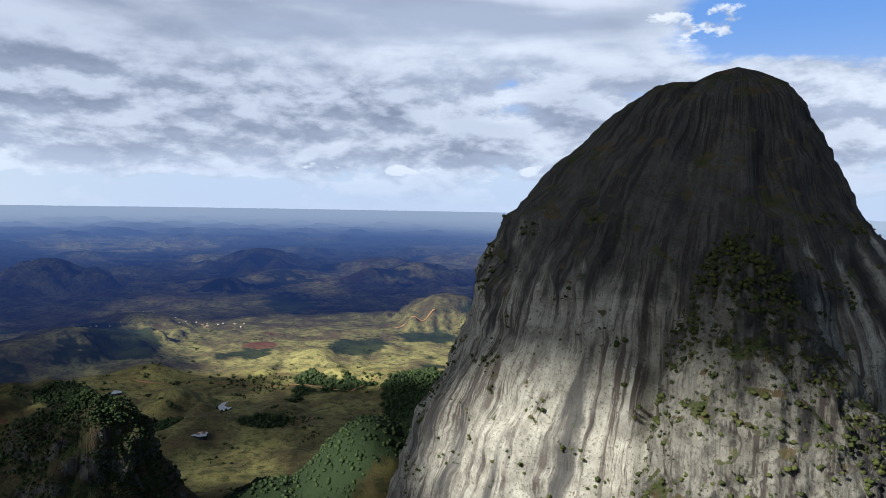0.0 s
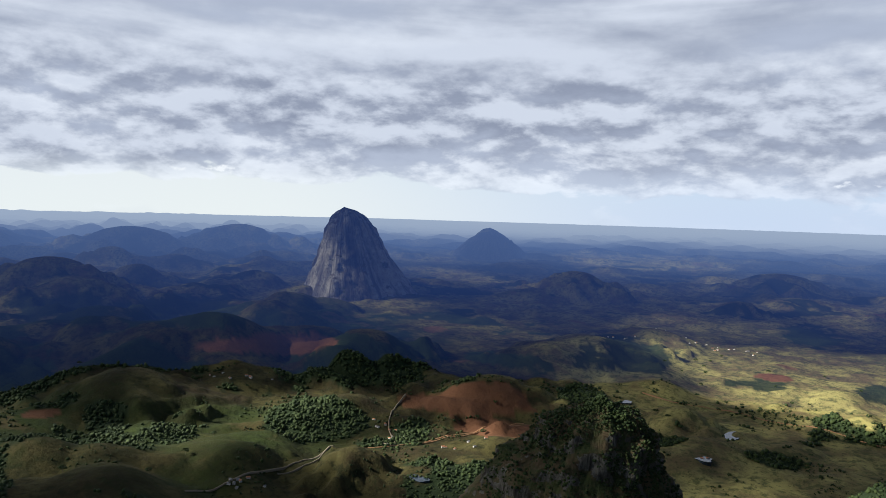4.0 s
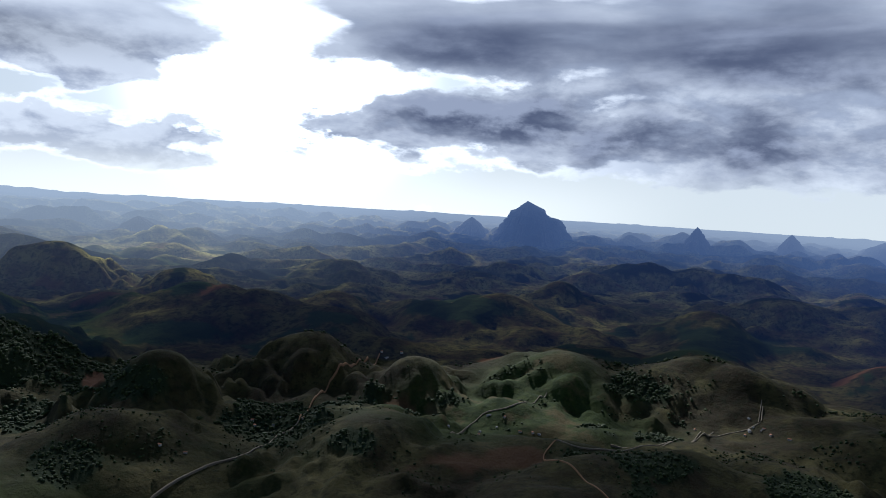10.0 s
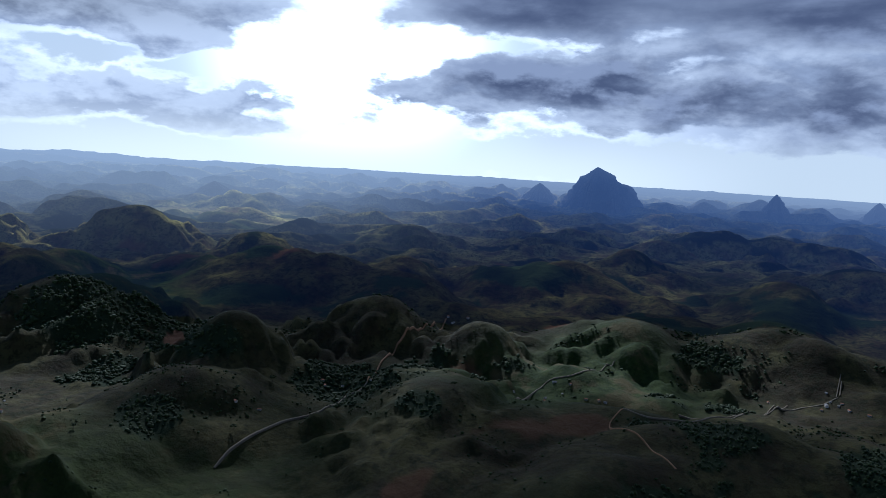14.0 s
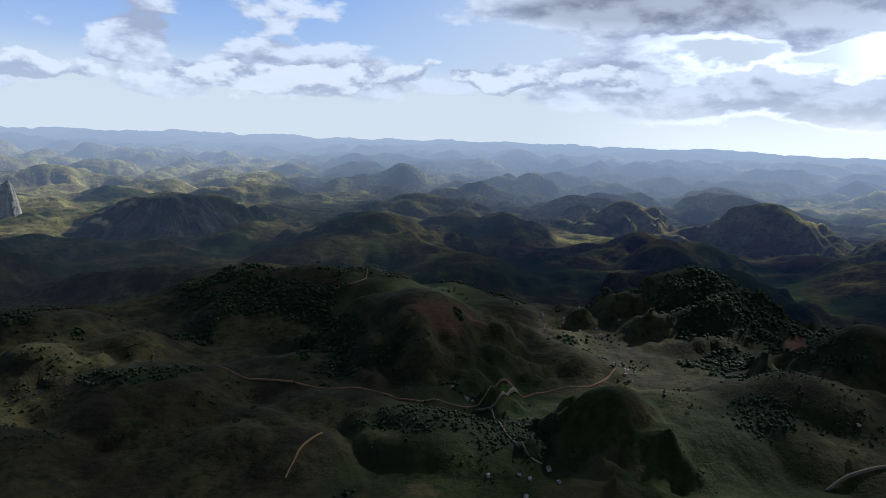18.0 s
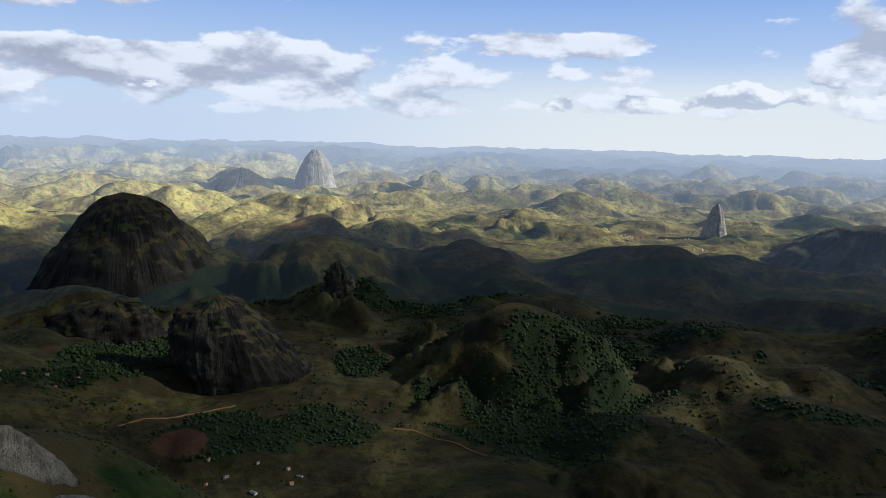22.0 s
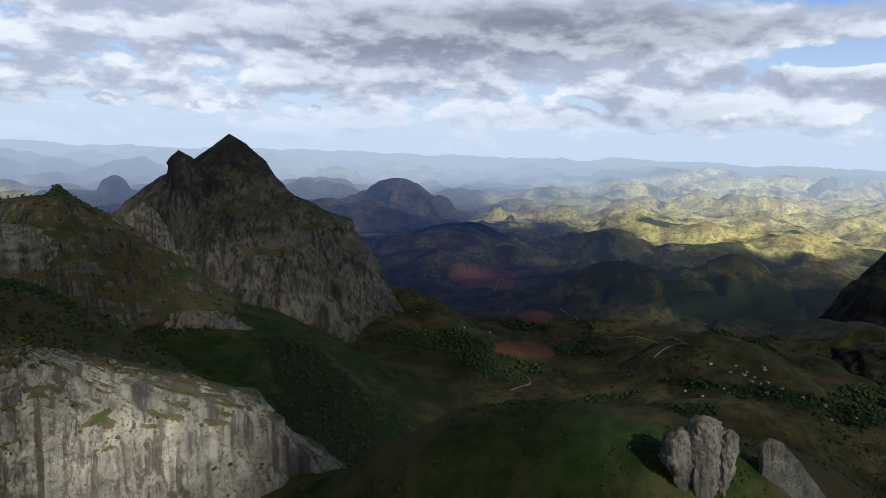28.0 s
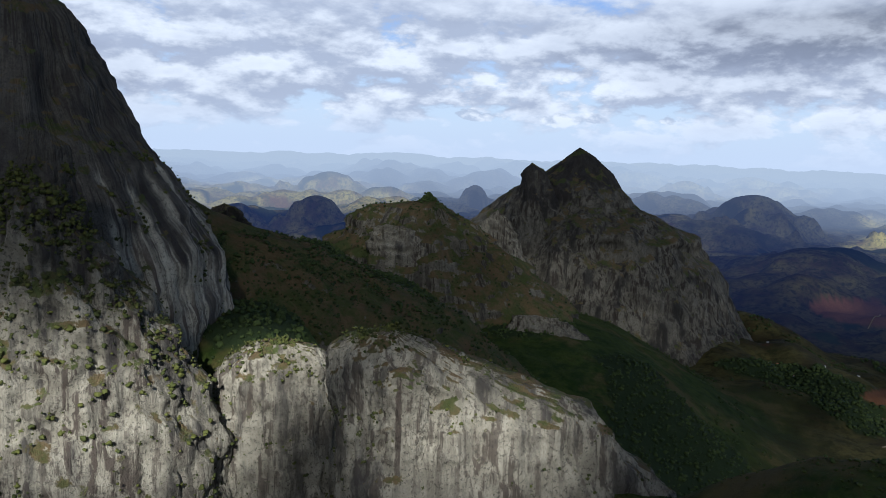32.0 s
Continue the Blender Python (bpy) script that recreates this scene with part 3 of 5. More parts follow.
GROUND = make_ground_material()
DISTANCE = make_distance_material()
GRANITE = make_granite("granite")
# the height sets where lichen and painted shade begin to darken the rock
GRANITE_LICHEN_SHADE = make_granite("lichen_shade_granite", tone=0.80, lichen_shade=338.0)
GRANITE_BUTTRESS = make_granite("tufted_granite", plumb=True, tone=0.50, veg=0.14, lichen_shade=336.0)
GRANITE_BOULDER = make_granite("boulder_granite", plumb=True, tone=0.50, veg=-0.7, coarse=0.5, streaky=0.6)
GRANITE_PALE = make_granite("lichen_granite", plumb=True, tone=0.52, veg=-0.02, streaky=0.9, ochre=tuple(heading(-49.2, -23.3) * 318 + Vector((0, 0, EYE))))
# granite copy with shade painted in: tone cut to a tenth
GRANITE_SHADED = make_granite("shaded_granite", tone=0.10, veg=0.02, coarse=2.0)
GRANITE_TURF = make_granite("turfed_granite", tone=0.32, veg=0.42, coarse=1.4)
GRANITE_CLIFF = make_granite("cliff_granite", plumb=True, tone=0.27, veg=-0.04, coarse=1.6, lichen_shade=322.0)
GRANITE_GREEN = make_granite("turf_slope", tone=0.30, veg=0.75, coarse=1.2)
GRANITE_SLAB = make_granite("bare_slab_granite", plumb=True, tone=0.42, veg=-0.25, coarse=1.0)
# copies for distant rocks, with haze painted on as glow
GRANITE_FAR = [make_granite("granite_painted_haze", True, tone=t, coarse=4.0) for t in (0.75, 0.3, 0.42)]
GRANITE_SUNNY = make_granite("pale_granite_painted_haze", True, veg=-0.4, tone=0.95, coarse=2.0, streaky=0.5)


# ---- the ground ----
# woods and ploughed fields: (azimuth, elevation), half width and half height in degrees
WOODS = [
    ((6.3, -11.5), 2.2, 0.9), ((0.9, -10.7), 2.4, 0.8), ((9.8, -14.1), 1.6, 0.5), ((13.3, -17.1), 2.5, 0.6), ((11.6, -8.2), 2, 0.8), ((2.1, -15.4), 2.5, 2.0), ((0.8, -16.5), 3.0, 3.5),
    ((45.4, -12.0), 6, 2.0), ((48.9, -16.4), 3.5, 2.0), ((28.1, -14.0), 1.6, 0.7), ((34.2, -11.7), 2.6, 0.5), ((41.1, -17.2), 1.6, 0.8), ((71.0, -11.5), 3.5, 2.5), ((25.0, -10.8), 4, 1.5),
    ((73.1, -18.9), 3.4, 1.8), ((58.2, -8.2), 5, 1.3), ((66.7, -7.6), 3.5, 1.3), ((64.2, -15.4), 1.5, 1.2), ((76.4, -7.8), 3, 0.7), ((90.0, -18.7), 3.5, 1.2), ((81.8, -14.1), 4, 0.7),
    ((101.7, -13.2), 2.5, 1.2), ((96.2, -9.2), 4, 1.2), ((114.6, -8.2), 3.5, 1.0), ((89.9, -19.3), 3, 1.5), ((141.7, -14.2), 4.5, 1.4), ((116.0, -8.6), 4, 1.0)]
WOODS += [
    ((124.0, -18.7), 2.0, 1.2), ((144.8, -19.7), 2, 1.5), ((137.7, -10.9), 3.5, 0.9), ((149.1, -12.0), 6, 2.5), ((-148.2, -16.9), 6, 3), ((179.2, -16.0), 2.5, 1.4), ((-166.2, -18.5), 4, 0.5), ((163.0, -11.2), 6, 1.5), ((-155.5, -9.2), 3, 0.6),
    ((-146.6, -20.6), 7, 4.0), ((-125.1, -22.8), 8, 2.0), ((-113.8, -16.5), 4, 1.6), ((-137.6, -11.0), 4, 0.7), ((-131.1, -17.9), 2, 1.2), ((-122.7, -11.5), 5, 1.6), ((-149.6, -16.4), 5, 2), ((-103.6, -17.0), 5, 0.6), ((-112.9, -16.9), 4, 1.8), ((-100.8, -17.1), 4, 0.5),
    ((-101.5, -10.8), 5, 2.0), ((-78.7, -15.3), 5, 0.7), ((-90.6, -15.6), 2.5, 0.4), ((-58.3, -13.4), 5, 1.2), ((-37.5, -13.5), 4.5, 2.5), ((-44.0, -12.0), 6, 1.6)]
FIELDS = [
    ((36.3, -15.2), 6.0, 1.0), ((34.4, -17.0), 3.6, 0.7), ((53.1, -10.8), 5.5, 0.6), ((80.9, -18.0), 4.0, 1.0), ((35.2, -14.8), 4, 1.4), ((-82.6, -10.3), 3.0, 0.9), ((-86.8, -13.2), 1.6, 0.6), ((-86.1, -15.8), 2.4, 0.7),
    ((14.1, -11.4), 1.3, 0.3), ((68.3, -14.8), 1.2, 0.35), ((143.3, -14.2), 0.8, 0.6), ((-117.3, -23.0), 2.0, 0.9), ((51.4, -10.8), 4, 0.8)]


def cover(x, y, z):
    """Woods, bare soil and lush grass, 0 to 1 each, and where pasture is painted sunlit."""
    r, az = np.hypot(x, y), np.degrees(np.arctan2(-x, y))
    w = fbm(x / 300 + 5, y / 300 + 2, 5, 0.58) + 0.25 * perlin(x / 1500, y / 1500)
    saddle = smooth(r, 420, 520) * smooth(1250 - r, 0, 250) * smooth(az, -62, -50) * smooth(-14 - az, 0, 8)
    mound = smooth(520 - r, 0, 80) * smooth(-58 - az, 0, 6) * smooth(az, -135, -118)
    dip = np.degrees(np.arctan2(z - EYE, r))
    edge = 1.5 * fbm(x / 150, y / 150, 5, 0.62)
    planted, ploughed = np.zeros_like(x), np.zeros_like(x)
    for (a, e), wide, high in WOODS:
        q = ((az - a) / wide) ** 2 + ((dip - e) / high) ** 2
        planted = np.maximum(planted, smooth(1 - q + edge, 0.0, 0.12))
    for (a, e), wide, high in FIELDS:
        q = ((az - a) / wide) ** 2 + ((dip - e) / high) ** 2
        ploughed = np.maximum(ploughed, smooth(1 - q + 0.5 * edge, 0.0, 0.08))
    slope = smooth(r, 320, 400) * smooth(1250 - r, 0, 250) * smooth(az, -88, -70) * smooth(-14 - az, 0, 8)
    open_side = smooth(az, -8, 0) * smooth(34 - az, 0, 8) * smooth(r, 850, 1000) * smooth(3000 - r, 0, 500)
    wood = np.maximum(smooth(w - 0.16 * open_side + 0.26 * saddle + 0.05 * slope - 0.6 * mound, 0.22, 0.26), planted) * (1 - ploughed)
    s = fbm(x / 260 - 8, y / 260 + 12, 3)
    soil = np.maximum(0.6 * smooth(s, 0.46, 0.49) * (1 - wood) * (1 - mound), ploughed)
    g = fbm(x / 700 + 21, y / 700 + 3, 4) + smooth(25 - z, 0, 30) * 0.25 + mound + 0.8 * slope + 0.22 * smooth(az, 92, 104) * smooth(1700 - r, 0, 500)
    # drier grass slopes, also lightened a little to paint faint sun on them
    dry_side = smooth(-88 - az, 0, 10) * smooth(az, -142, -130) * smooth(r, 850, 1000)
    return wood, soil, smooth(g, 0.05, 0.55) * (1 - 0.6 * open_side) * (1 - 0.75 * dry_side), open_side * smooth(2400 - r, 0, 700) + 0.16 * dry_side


def make_land():
    cols = 1640
    az = np.linspace(0, 360, cols, endpoint=False)
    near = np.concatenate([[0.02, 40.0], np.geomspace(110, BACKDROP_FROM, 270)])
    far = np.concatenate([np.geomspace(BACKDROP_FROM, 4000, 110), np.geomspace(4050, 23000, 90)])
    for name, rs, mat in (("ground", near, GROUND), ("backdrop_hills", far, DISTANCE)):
        a, r = np.meshgrid(az, rs)
        x, y = polar(a, r)
        x, y = x.ravel(), y.ravel()
        z = relief(x, y)
        wood, soil, green, pale = cover(x, y, z)
        rr = np.hypot(x, y)
        k = squash(rr) / rr
        me = mesh_grid(name, np.stack([x * k, y * k, EYE + (z - EYE) * k], -1), len(rs), cols, True)
        me.flip_normals()
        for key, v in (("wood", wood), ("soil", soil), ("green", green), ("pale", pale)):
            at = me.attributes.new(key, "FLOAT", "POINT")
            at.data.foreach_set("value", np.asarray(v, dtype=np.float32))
        me.materials.append(mat)
        ob = new(name, me)
        tagged(ob, "rolling olive pasture hills with dark woods and red soil" if mat is GROUND else "far hills out to the horizon with blue haze painted on", "ground" if mat is GROUND else "backdrop", kind="structure")


make_land()


# ---- unseen cloud deck, added to shade the land ----
DECK_Z, DECK_R = 3400.0, 9300.0
GAPS = []


def gap(az, r, z, wide, deep):
    """An opening set in the added deck so that the sun lights the land round a place."""
    k = float(squash(np.array(r))) / r
    x, y = polar(az, r * k)
    s = heading(SUN_AZ, SUN_EL)
    t = (DECK_Z - (EYE + (z - EYE) * k)) / s.z
    GAPS.append((x + s.x * t, y + s.y * t, wide, deep, az))


def spot(place, r, wide, deep):
    """A gap for a place given as (azimuth, elevation) at a distance."""
    gap(place[0], r, EYE + r * math.tan(radians(place[1])), wide, deep)


# openings chosen so that sun falls on the places wanted bright
gap(5, 1900, 40, 520, 450)
spot((12.0, -18.6), 700, 85, 75)
gap((-127.7, -2.5)[0], 5263, 309, 420, 380)
gap((-158.5, -5.4)[0], 3128, 240, 260, 220)
spot((-100.6, -22.2), 250, 17, 14)
spot((-7.0, -18.9), 450, 110, 80)
spot((-22.3, -18.2), 335, 60, 62)
spot((-23.5, -19.7), 335, 55, 58)
spot((-32.5, -17.8), 365, 45, 28)
spot((-39.8, -15.6), 400, 42, 40)
spot((-56.0, -21.9), 312, 46, 40)
gap(53, 1330, 60, 130, 110)
gap(38, 1080, 30, 150, 90)
gap(60, 1150, 60, 120, 60)
gap(-166, 3300, 0, 420, 300)
gap(-165, 5500, 0, 900, 500)
gap(-150, 4000, 0, 950, 800)
gap(-130, 4300, 0, 1100, 900)
gap(-105, 5000, 0, 1300, 900)
gap(-72, 8000, 0, 500, 300)
gap(-41, 5200, 0, 600, 600)
gap(24, 6000, 0, 400, 200)
gap(140, 4300, 0, 300, 200)
gap(157, 2750, 60, 220, 160)
gap(146, 3000, 60, 160, 120)


def deck_cells(x0, y0, count_x, count_y, size, hole=None):
    """Points and kept quads of one sheet of the deck."""
    gx, gy = np.meshgrid(x0 + np.arange(count_x + 1) * size, y0 + np.arange(count_y + 1) * size)
    x, y = gx.ravel(), gy.ravel()
    ragged = 0.45 * fbm(x / 420, y / 420, 4) + 0.25 * fbm(x / 45, y / 45, 3)
    keep = np.hypot(x, y) < DECK_R
    for cx, cy, wide, deep, az in GAPS:
        ux, uy = polar(az, 1.0)
        dx, dy = x - cx, y - cy
        q = np.sqrt(((dx * ux + dy * uy) / deep) ** 2 + ((dx * uy - dy * ux) / wide) ** 2)
        keep &= q + ragged > 1.0
    idx = np.arange((count_x + 1) * (count_y + 1)).reshape(count_y + 1, count_x + 1)
    quads = np.stack([idx[:-1, :-1], idx[:-1, 1:], idx[1:, 1:], idx[1:, :-1]], -1).reshape(-1, 4)
    ok = keep[quads].all(1)
    if hole:
        mx, my = x[quads].mean(1), y[quads].mean(1)
        ok &= ~((mx > hole[0]) & (mx < hole[1]) & (my > hole[2]) & (my < hole[3]))
    return np.stack([x, y, DECK_Z + 0 * x], -1), quads[ok]


def make_deck():
    """Coarse cells all over, fine ones where the small gaps over the mountain lie."""
    size, n = 62.0, 150
    x0, y0, nx, ny = -n * size + 62 * 84, -n * size + 62 * 92, 14, 22
    a, qa = deck_cells(-n * size, -n * size, 2 * n, 2 * n, size, (x0, x0 + nx * size, y0, y0 + ny * size))
    b, qb = deck_cells(x0, y0, nx * 6, ny * 6, size / 6)
    pts, quads = np.concatenate([a, b]), np.concatenate([qa, qb + len(a)])
    used, quads = np.unique(quads, return_inverse=True)
    me = bpy.data.meshes.new("unseen_cloud_deck")
    me.from_pydata(pts[used].tolist(), [], quads.reshape(-1, 4).tolist())
    me.materials.append(SHADE_CLOUD)
    tagged(new("unseen_cloud_deck", me), "unseen cloud deck added to shade the land, with gaps for the sun", "clouds", kind="structure")


def make_shade_cloud_material():
    m, n, out = material("cloud")
    a = n.add("ShaderNodeBsdfDiffuse", i0=rgb(0.09, 0.11, 0.15))
    b = n.add("ShaderNodeBsdfTranslucent", i0=rgb(0.012, 0.014, 0.018))
    c = n.add("ShaderNodeMixShader", i0=0.5, i1=a.outputs[0], i2=b.outputs[0])
    p = n.add("ShaderNodeNewGeometry").outputs["Position"]
    # lets more sun through away from the mountain, to tune the light
    over_peak = n.ramp(n.vec("DISTANCE", p, (-3720.0, -2880.0, DECK_Z)), 380.0, 900.0)
    east = n.ramp(n.add("ShaderNodeSeparateXYZ", i0=p).outputs[0], -3750.0, -3250.0, 1.0, 0.40)
    clear = n.math("ADD", 0.055, n.math("MULTIPLY", n.math("MULTIPLY", over_peak, east), n.ramp(n.noise(p, 0.0028, 5.0, 0.55), 0.46, 0.63, 0.02, 0.46)))
    thin = n.add("ShaderNodeBsdfTransparent", i0=rgb(1.0, 1.0, 1.0))
    n.put(out.inputs[0], n.add("ShaderNodeMixShader", i0=clear, i1=c.outputs[0], i2=thin.outputs[0]))
    return m


SHADE_CLOUD = make_shade_cloud_material()
make_deck()


# ---- rock peaks ----
def peak(name, r, left, right, label, depth=0.7, back=0.9, foot=-26.0, mat=None, rings=90, spokes=140, ribs=2.0, category="mountain", seed=0.0, swell=1.0, edge=1.02, dents=()):
    """A rock mountain whose outline, seen from the path, runs down the (azimuth, elevation) pairs left and right from its top."""
    le, ls = np.array([p[1] for p in left])[::-1], np.array([p[0] for p in left])[::-1]
    re_, rs = np.array([p[1] for p in right])[::-1], np.array([p[0] for p in right])[::-1]
    az0, top = left[0]
    el = top + (foot - top) * np.linspace(0, 1, rings) ** 1.5

    def side(e, es, azs):
        """Degrees from the axis, carried on below the last pair at its own slope."""
        d = np.abs(azs - az0) * swell
        slope = (d[0] - d[1]) / max(0.3, es[1] - es[0])
        return np.where(e < es[0], d[0] + np.clip(slope, 0, 1.2) * (es[0] - e), np.interp(e, es, d))

    wl, wr = side(el, le, ls), side(el, re_, rs) * edge
    phi = np.linspace(0, 2 * np.pi, spokes, endpoint=False)
    c, s = np.cos(phi)[None, :], np.sin(phi)[None, :]
    half = (wl + wr)[:, None] / 2
    across = np.radians(np.clip(np.where(c > 0, wr[:, None], wl[:, None]) * np.abs(c) ** 0.9 * np.sign(c), -60, 60))
    deep = np.radians(half) * np.where(s < 0, depth, back) * s * r
    lat = np.tan(across) * r
    z = EYE + r * np.tan(np.radians(el))[:, None] / np.cos(np.radians(half)) * np.ones_like(c)
    fx, fy = polar(az0, 1.0)
    x = fx * (r + deep) + fy * lat
    y = fy * (r + deep) - fx * lat
    # ribs, ledges and hollows that run down the fall line
    ox, oy = fy * c + fx * s, -fx * c + fy * s
    girth = np.radians(half[len(half) * 2 // 3, 0]) * r
    down = np.concatenate([[0], np.cumsum(np.hypot(np.diff(z[:, 0]), np.diff(lat[:, 0])))])[:, None] * np.ones_like(c)
    u, v = c * girth + seed * 31 + 0 * z, s * girth + seed * 17 + 0 * z
    unit = np.clip(girth / 240, 0.02, 6)
    size = np.clip(half / max(half.max(), 1e-3) * 3, 0, 1)
    run, bulk = down / unit, unit
    d = 1.1 * fbm(u / 55 / bulk, v / 55 / bulk, 3, 0.5, run / 150) + 0.30 * fbm(u / 14 / bulk, v / 14 / bulk, 3, 0.5, run / 95) + 1.5 * fbm(x / 60 / bulk + seed, y / 60 / bulk, 4, 0.55, z / 60 / bulk)
    d = d * ribs * size * 2.2
    # hollows and gullies: (azimuth, elevation), half width and height in degrees, depth in metres
    va, ve = np.degrees(np.arctan2(-x, y)), np.degrees(np.arctan2(z - EYE, np.hypot(x, y)))
    for (a, e), wa, we, deepness in dents:
        drift = 0.5 * wa * perlin(ve / (0.6 * we) + seed, va * 0)
        q = ((va - a + drift) / wa) ** 2 + (np.maximum((e - ve) / we, (ve - e) / (0.45 * we))) ** 2
        d = d - deepness * np.exp(-q ** 2) * (s < 0.1)
    pts = np.stack([x + ox * d, y + oy * d, z + 0.5 * d * size * (1 - np.linspace(0, 1, rings)[:, None])], -1).reshape(-1, 3)
    me = mesh_grid(name, pts, rings, spokes, True)
    me.flip_normals()
    at = me.attributes.new("flow", "FLOAT_VECTOR", "POINT")
    at.data.foreach_set("vector", np.stack([u, v, down], -1).astype(np.float32).ravel())
    me.materials.append(mat or GRANITE)
    return tagged(new(name, me), label, category)


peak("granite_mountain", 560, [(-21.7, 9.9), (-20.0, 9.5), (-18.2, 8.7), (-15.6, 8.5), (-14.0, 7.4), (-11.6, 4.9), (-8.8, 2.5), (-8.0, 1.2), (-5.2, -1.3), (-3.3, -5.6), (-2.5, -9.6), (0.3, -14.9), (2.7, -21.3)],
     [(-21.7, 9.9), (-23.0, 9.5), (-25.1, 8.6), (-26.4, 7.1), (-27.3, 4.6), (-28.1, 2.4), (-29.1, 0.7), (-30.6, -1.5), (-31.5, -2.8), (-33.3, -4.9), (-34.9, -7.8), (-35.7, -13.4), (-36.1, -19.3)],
     "huge bare grey granite mountain with shrubs on its ledges", depth=0.75, rings=220, spokes=420, ribs=2.6, edge=1.0, mat=GRANITE_LICHEN_SHADE, dents=[((-16.4, -12.0), 0.9, 9, 12), ((-18.1, -8.4), 0.7, 6, 7), ((-13.5, -2.6), 0.8, 4, 5), ((-11.2, 1.2), 0.7, 3, 5), ((-9.6, -1.9), 1.0, 3, 4), ((-8.0, -8.1), 0.6, 5, 4), ((-19.0, 4.7), 1.2, 5, 6), ((-24.1, 2.6), 1.0, 6, 5), ((-4.8, -4.2), 0.8, 3, 4)])
def under(child, parent):
    child.parent = bpy.data.objects[parent]
    del child["category"]
    return child


under(peak("buttress", 400, [(-23.2, 0.5), (-22.3, 0.1), (-21.6, -2.4), (-20.0, -4.9), (-18.4, -10.1), (-17.0, -16.1), (-15.9, -21.8)],
           [(-23.2, 0.5), (-24.8, -0.8), (-25.8, -6.4), (-29.1, -10.6), (-32.5, -15.8), (-35.0, -21.7), (-35.3, -26.5)],
           "shrubby granite buttress on the mountain's flank", depth=0.75, mat=GRANITE_BUTTRESS, rings=130, spokes=220, ribs=2.2, seed=12.0, foot=-34), "granite_mountain")
peak("pale_dome", 330, [(-48.3, -14.4), (-45.1, -14.9), (-43.4, -15.8), (-43.2, -17.4), (-44.1, -20.4), (-44.6, -27.0)],
     [(-48.3, -14.4), (-53.3, -16.1), (-58.3, -17.9), (-61.7, -19.2), (-65.3, -20.6), (-67.1, -23.0), (-70.5, -25.9)],
     "pale streaked granite dome with a grassy crown", depth=0.42, mat=GRANITE_PALE, rings=170, spokes=300, ribs=1.5, dents=[((-50.3, -19.6), 2.6, 1.6, 5), ((-49.6, -23.2), 2.4, 2.2, 5), ((-52.2, -22.8), 0.5, 4, 4), ((-46.0, -20.4), 0.8, 5, 3), ((-56.1, -23.2), 0.5, 5, 2)], seed=4.0, foot=-34)
peak("granite_slab", 420, [(-39.8, -15.3), (-37.6, -15.4), (-35.2, -16.7), (-32.4, -21.5)], [(-39.8, -15.3), (-42.4, -16.0), (-43.8, -17.4), (-44.6, -26.2)],
     "sunlit yellow-grey granite slab with dry bushes", depth=0.5, mat=GRANITE_PALE, rings=90, spokes=140, ribs=1.6, seed=9.0, foot=-34)
peak("twin_mountain", 1500, [(-62.7, 0.3), (-61.8, -0.4), (-60.3, -1.6), (-58.4, -2.7), (-57.2, -3.6), (-54.4, -5.7), (-52.7, -8.6)],
     [(-62.7, 0.3), (-63.9, -0.4), (-65.2, -1.7), (-66.9, -3.9), (-71.4, -6.2), (-73.0, -8.2), (-74.7, -11.3), (-76.1, -12.8)],
     "pointed granite mountain with a broad streaked cliff", depth=0.8, mat=GRANITE_CLIFF, rings=150, spokes=240, dents=[((-65.2, -7.4), 2.0, 1.5, 25), ((-59.6, -6.6), 1.2, 4, 25), ((-71.4, -7.3), 1.5, 1.2, 15)], ribs=5.0, foot=-16)
peak("granite_horn", 1420, [(-59.1, -1.0), (-58.6, -1.5), (-58.4, -2.5), (-57.8, -3.6)], [(-59.1, -1.0), (-60.1, -1.6), (-60.9, -3.1)],
     "small granite horn leaning on the pointed mountain", depth=0.9, mat=GRANITE_CLIFF, rings=40, spokes=60, ribs=3.0, foot=-8)
peak("brown_ridge", 1050, [(-51.1, -3.8), (-50.4, -4.3), (-46.7, -4.7), (-45.0, -6.0), (-42.6, -8.2), (-39.7, -10.9)],
     [(-51.1, -3.8), (-52.1, -4.7), (-54.4, -6.1), (-57.6, -8.2), (-61.3, -11.1)],
     "brown rocky ridge with thin grass and a small horn", depth=0.5, mat=GRANITE_TURF, rings=110, spokes=180, ribs=7.0, foot=-16)
peak("turf_ridge", 640, [(-31.0, -2.4), (-29.0, -4.6), (-26.0, -9.0), (-23.0, -14.0)], [(-31.0, -2.4), (-32.6, -4.1), (-34.3, -5.4), (-37.2, -6.6), (-42.3, -8.3), (-47.0, -10.5), (-53.0, -13.4)],
     "dark turfed ridge running down from the granite mountain", depth=0.5, back=0.4, mat=GRANITE_GREEN, rings=110, spokes=200, ribs=3.0, seed=14.0, foot=-20, category="ridge")
